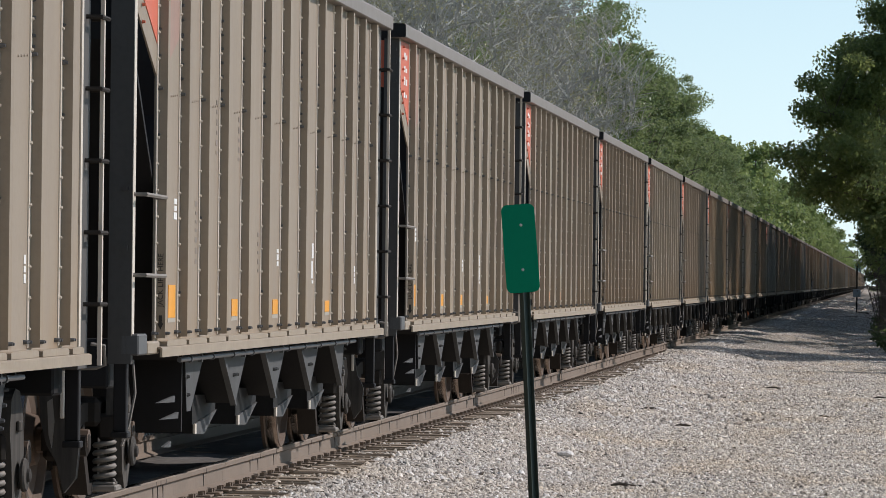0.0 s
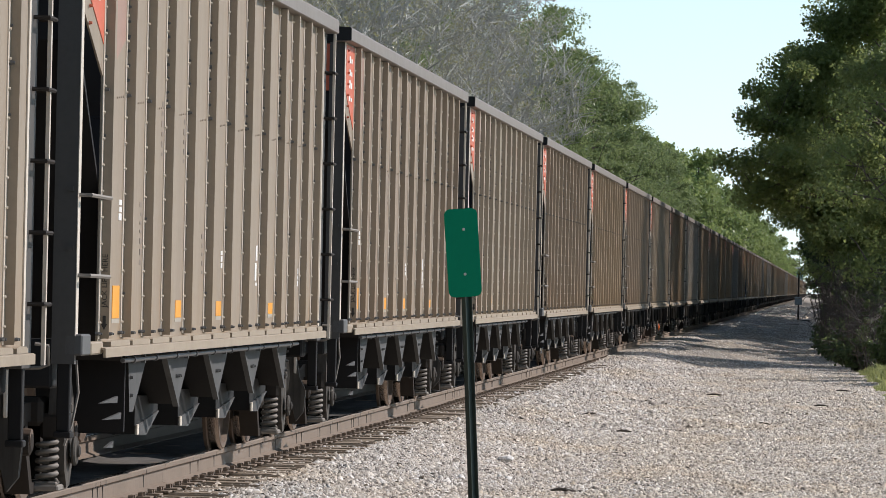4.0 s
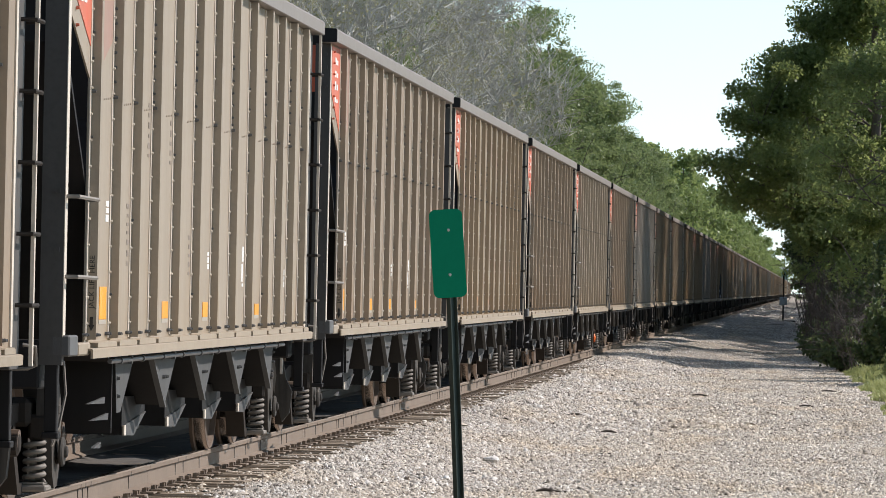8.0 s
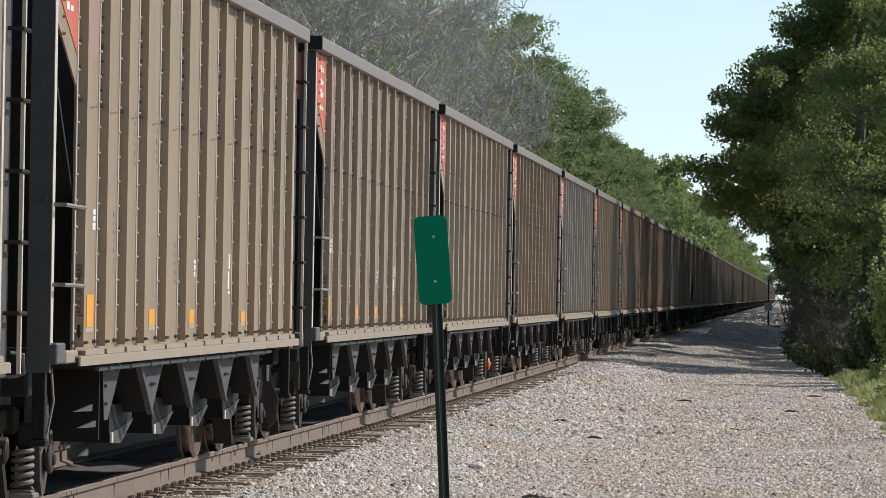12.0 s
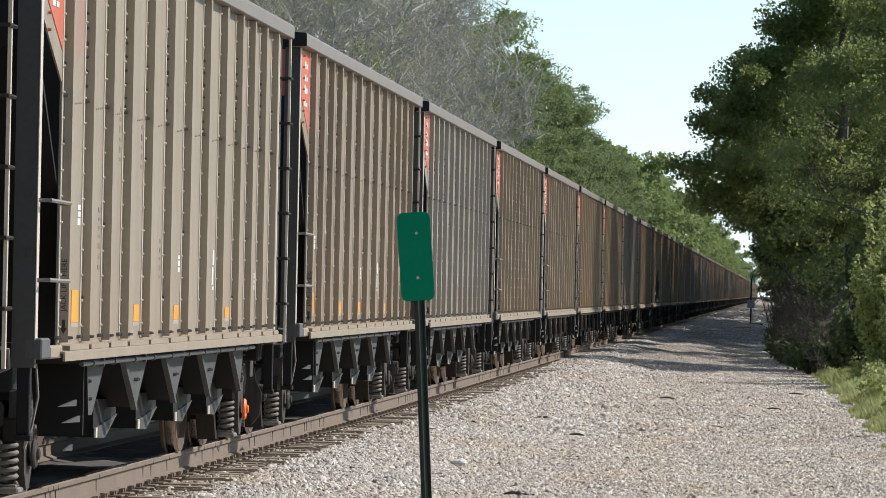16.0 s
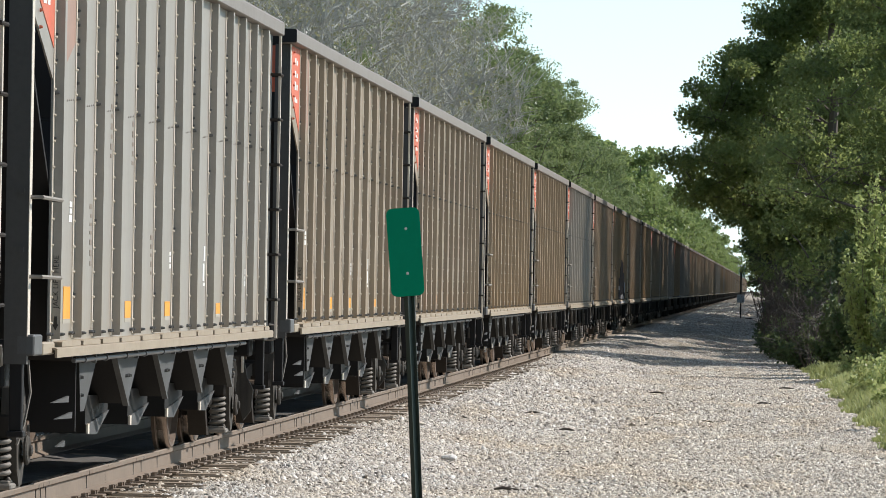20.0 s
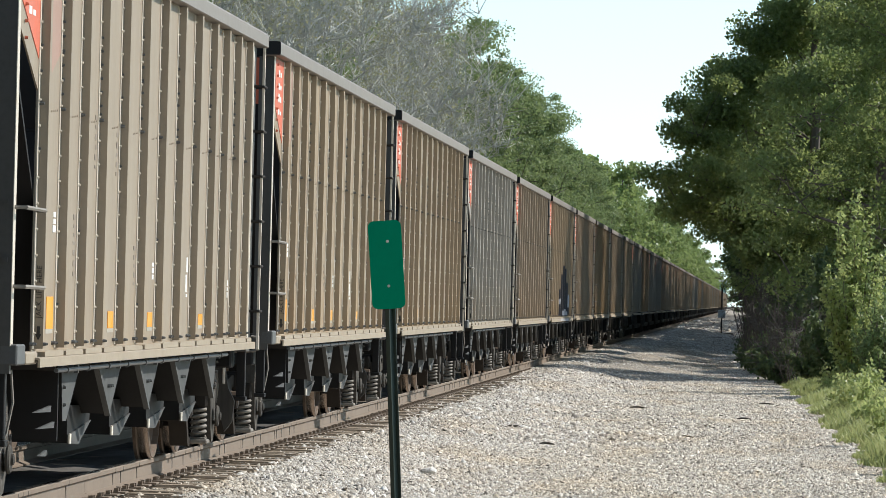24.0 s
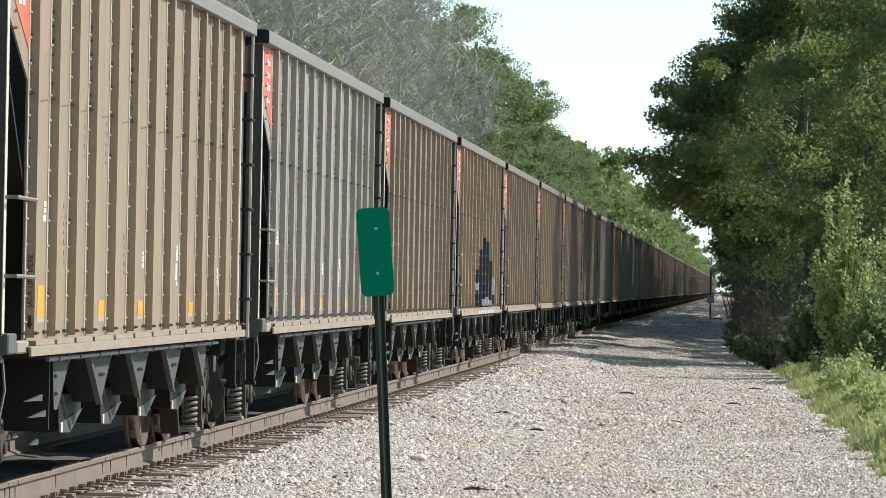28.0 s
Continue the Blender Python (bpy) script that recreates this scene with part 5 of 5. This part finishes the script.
def build_grass():
    rng = np.random.default_rng(61)
    n = 60000
    y = rng.uniform(50, 125, n)
    edge = 1.62 - (y - 58) * 0.0095 + 0.12 * np.sin(y * 0.7) + 0.1 * np.sin(y * 2.1)
    x = edge + rng.exponential(0.9, n) - 0.05
    keep = x < 6
    x, y = x[keep], y[keep]
    n = len(x)
    h = rng.uniform(0.06, 0.30, n) * np.clip((x - edge[keep]) * 2 + 0.35, 0.3, 1.1)
    a = rng.uniform(0, 6.28, n)
    w = 0.010 + 0.006 * rng.random(n)
    bend = rng.normal(0, 0.35, (n, 2)) * h[:, None]
    z = ground_height(x, y) - 0.01
    b0 = np.stack([x - w * np.cos(a), y - w * np.sin(a), z], -1)
    b1 = np.stack([x + w * np.cos(a), y + w * np.sin(a), z], -1)
    m0 = np.stack([x + bend[:, 0] * 0.4 - 0.7 * w * np.cos(a), y + bend[:, 1] * 0.4 - 0.7 * w * np.sin(a), z + 0.6 * h], -1)
    m1 = np.stack([x + bend[:, 0] * 0.4 + 0.7 * w * np.cos(a), y + bend[:, 1] * 0.4 + 0.7 * w * np.sin(a), z + 0.6 * h], -1)
    tp = np.stack([x + bend[:, 0], y + bend[:, 1], z + h], -1)
    v = np.stack([b0, b1, m1, m0, tp], 1)
    me = bpy.data.meshes.new("grass")
    me.vertices.add(n * 5)
    me.vertices.foreach_set("co", v.ravel())
    tri = np.array([(0, 1, 2), (0, 2, 3), (3, 2, 4)])
    loops = (tri[None] + 5 * np.arange(n)[:, None, None]).ravel().astype(np.int32)
    me.loops.add(len(loops))
    me.loops.foreach_set("vertex_index", loops)
    me.polygons.add(n * 3)
    me.polygons.foreach_set("loop_start", np.arange(0, n * 9, 3, dtype=np.int32))
    me.update(calc_edges=True)
    me.materials.append(MAT["grass"])
    tagged(new("grass", me), "sunlit green verge grass beside the gravel road", "grass", kind="stuff")


build_grass()


def build_weeds():
    rng = random.Random(71)
    for k in range(22):
        y = rng.uniform(56, 108)
        x = 1.75 - (y - 58) * 0.0095 + rng.uniform(0.1, 1.3)
        h = rng.uniform(0.35, 0.8)
        weed = thing("verge_weed", "pale green weed growing in the verge grass", "weed", "weeds on the verge")
        weed.location = (x, y, float(ground_height(x, y)))
        bm = bmesh.new()
        tips = []
        for _ in range(6):
            e = Vector((rng.uniform(-0.25, 0.25), rng.uniform(-0.25, 0.25), h * rng.uniform(0.6, 1.0)))
            tube(bm, [Vector((0, 0, -0.05)), e * 0.5 + Vector((0, 0, 0.05)), e], 0.006, 3, radii=[0.008, 0.005, 0.002])
            tips += [e * f for f in (0.45, 0.6, 0.75, 0.9, 1.0)]
        part("stem", bm, MAT["grass"], weed)
        g = np.random.default_rng(700 + k)
        tp = np.array(tips)
        pos = tp[g.integers(0, len(tp), 260)] + g.normal(0, 0.05, (260, 3))
        leaves("foliage", pos[pos[:, 2] > 0.02], 0.07, MAT["leaf_bright"] if k % 3 else MAT["grass"], weed, 700 + k)


build_weeds()


# ---- the marker sign ----
def build_sign():
    sign = thing("marker_sign", "blank green metal marker sign on a leaning dark post", "sign")
    foot = Vector((-1.728, 25.0, float(ground_height(-1.728, 25.0))))
    sign.matrix_basis = Matrix.Translation(foot) @ pose(0, 0, 0, 0, -3.2, 0)
    bm = bmesh.new()
    # U-channel post: back, two webs, two flanges
    o = [(-0.030, 0.022), (-0.030, 0.018), (-0.015, 0.018), (-0.010, -0.014), (0.010, -0.014), (0.015, 0.018), (0.030, 0.018), (0.030, 0.022), (0.013, 0.022), (0.008, -0.010), (-0.008, -0.010), (-0.013, 0.022)]
    prism(bm, o, "z", -0.5, 1.89)
    post = part("post", bm, MAT["post"], sign, "dark green channel post")
    post.rotation_euler = (0, 0, radians(-24))
    post.location.x = -0.008
    bm = bmesh.new()
    w, h, r, d = 0.172, 0.455, 0.032, 0.003
    outline = []
    for cx, cz, a0 in ((w / 2 - r, h / 2 - r, 0), (-w / 2 + r, h / 2 - r, 90), (-w / 2 + r, -h / 2 + r, 180), (w / 2 - r, -h / 2 + r, 270)):
        for k in range(6):
            a = radians(a0 + 18 * k)
            outline.append((cx + r * math.cos(a), cz + r * math.sin(a)))
    prism(bm, outline, "y", -d, 0)
    plate = part("plate", bm, MAT["green"], sign, "blank green plate with rounded corners")
    plate.matrix_basis = Matrix.Translation((-0.008, -0.03, 2.085)) @ pose(0, 0, 0, 0, -1.6, 0)
    for z in (1.975, 2.205):
        bm = bmesh.new()
        lathe(bm, [(0, 0.008), (0.003, 0.007), (0.005, 0.003)], sides=8)
        b = part("bolt", bm, MAT["galv"], sign, "small bright bolt")
        b.matrix_basis = Matrix.Translation((0.0, -0.034, z)) @ pose(0, 0, 0, 0, 0, -90)


build_sign()


def build_box_post():
    p = thing("relay_box_post", "thin dark post with a pale blue relay box", "trackside box")
    p.location = (-1.55, 306, float(ground_height(-1.55, 306)))
    bm = bmesh.new()
    tube(bm, [(0, 0, -0.3), (0, 0, 2.9)], 0.05, 8)
    part("post", bm, MAT["black"], p)
    bm = bmesh.new()
    box(bm, -0.24, 0.24, -0.2, 0.2, 1.05, 1.55, 0.03)
    part("box", bm, MAT["bluebox"], p, "pale blue metal box")
    bm = bmesh.new()
    box(bm, -0.75, 0.75, -0.4, 0.4, -0.1, 0.10, 0.02)
    part("foot_slab", bm, MAT["steel"], p)


build_box_post()


def build_debris():
    """Sticks and pieces of bark on the gravel, and one large pale stone."""
    rng = random.Random(15)
    for x, y, n in ((-2.37, 45.1, 0.24), (0.42, 92.1, 0.30), (-3.34, 70.8, 0.20), (-2.58, 64.1, 0.22), (0.0, 80.3, 0.24), (-1.9, 87.0, 0.26)):
        z = float(ground_height(x, y)) + 0.02
        bm = bmesh.new()
        path = [(-n / 2, 0, 0.005), (-n / 6, rng.uniform(-0.02, 0.02), 0.018), (n / 5, rng.uniform(-0.03, 0.03), 0.014), (n / 2, rng.uniform(-0.03, 0.03), 0.004)]
        tube(bm, path, 0.014, 5, radii=[0.009, 0.016, 0.014, 0.006])
        tube(bm, [path[1], (path[1][0] + 0.06, 0.07, 0.03)], 0.006, 4, radii=[0.008, 0.003])
        ob = part("dead_stick", bm, MAT["bark"])
        ob.matrix_basis = pose(x, y, z, 0, 0, rng.uniform(-25, 25))
        tagged(ob, "dark dry stick lying on the gravel", "stick", "sticks on the gravel")
    bm = bmesh.new()
    bmesh.ops.create_icosphere(bm, subdivisions=2, radius=0.075)
    for v in bm.verts:
        v.co = Vector((v.co.x * 1.3, v.co.y, v.co.z * 0.55)) * (1 + 0.18 * noise.noise(v.co * 22))
    ob = part("pale_stone", bm, MAT["stone"])
    ob.location = (-3.31, 51.4, float(ground_height(-3.31, 51.4)) + 0.03)
    tagged(ob, "larger pale stone lying on the ballast", "stone")


build_debris()


def build_far_house():
    """A pale green building that shows over the train's end."""
    h = thing("distant_building", "pale green low building far along the track", "building")
    h.location = (-7.5, 1250, 0)
    bm = bmesh.new()
    box(bm, -2.2, 2.2, -2, 2, 0, 7.6, 0.05)
    part("wall", bm, MAT["farwall"], h)
    bm = bmesh.new()
    prism(bm, [(-2.5, 7.6), (2.5, 7.6), (2.3, 8.1), (-2.3, 8.3)], "y", -2.3, 2.3)
    part("roof", bm, MAT["galv"], h)
    for k in (-1.2, 0, 1.2):
        bm = bmesh.new()
        box(bm, k - 0.35, k + 0.35, -2.03, -1.99, 6.1, 7.0, 0.01)
        part("window", bm, MAT["black"], h)


build_far_house()


def motions():
    for k, car in CARS:
        walk(car, [(0.0, car_pose(k, 0.0)), (14.0, car_pose(k, 14.0)), (SECONDS, car_pose(k, SECONDS))])
    # the wheels roll without slip; all axles turn alike
    rolling = [o for _, car in CARS for o in car.children_recursive if o.name.startswith("wheelset") and o.matrix_parent_inverse.translation.z > 0.1]
    step = 1 / 15
    turn = math.degrees(SPEED / 0.457)
    walk(rolling[0], [(i * step, pose(0, 0, 0, turn * i * step)) for i in range(int(SECONDS / step) + 1)])
    keys = rolling[0].animation_data
    for o in rolling[1:]:
        o.rotation_mode = "QUATERNION"
        o.animation_data_create()
        o.animation_data.action = keys.action
        o.animation_data.action_slot = keys.action_slot


motions()
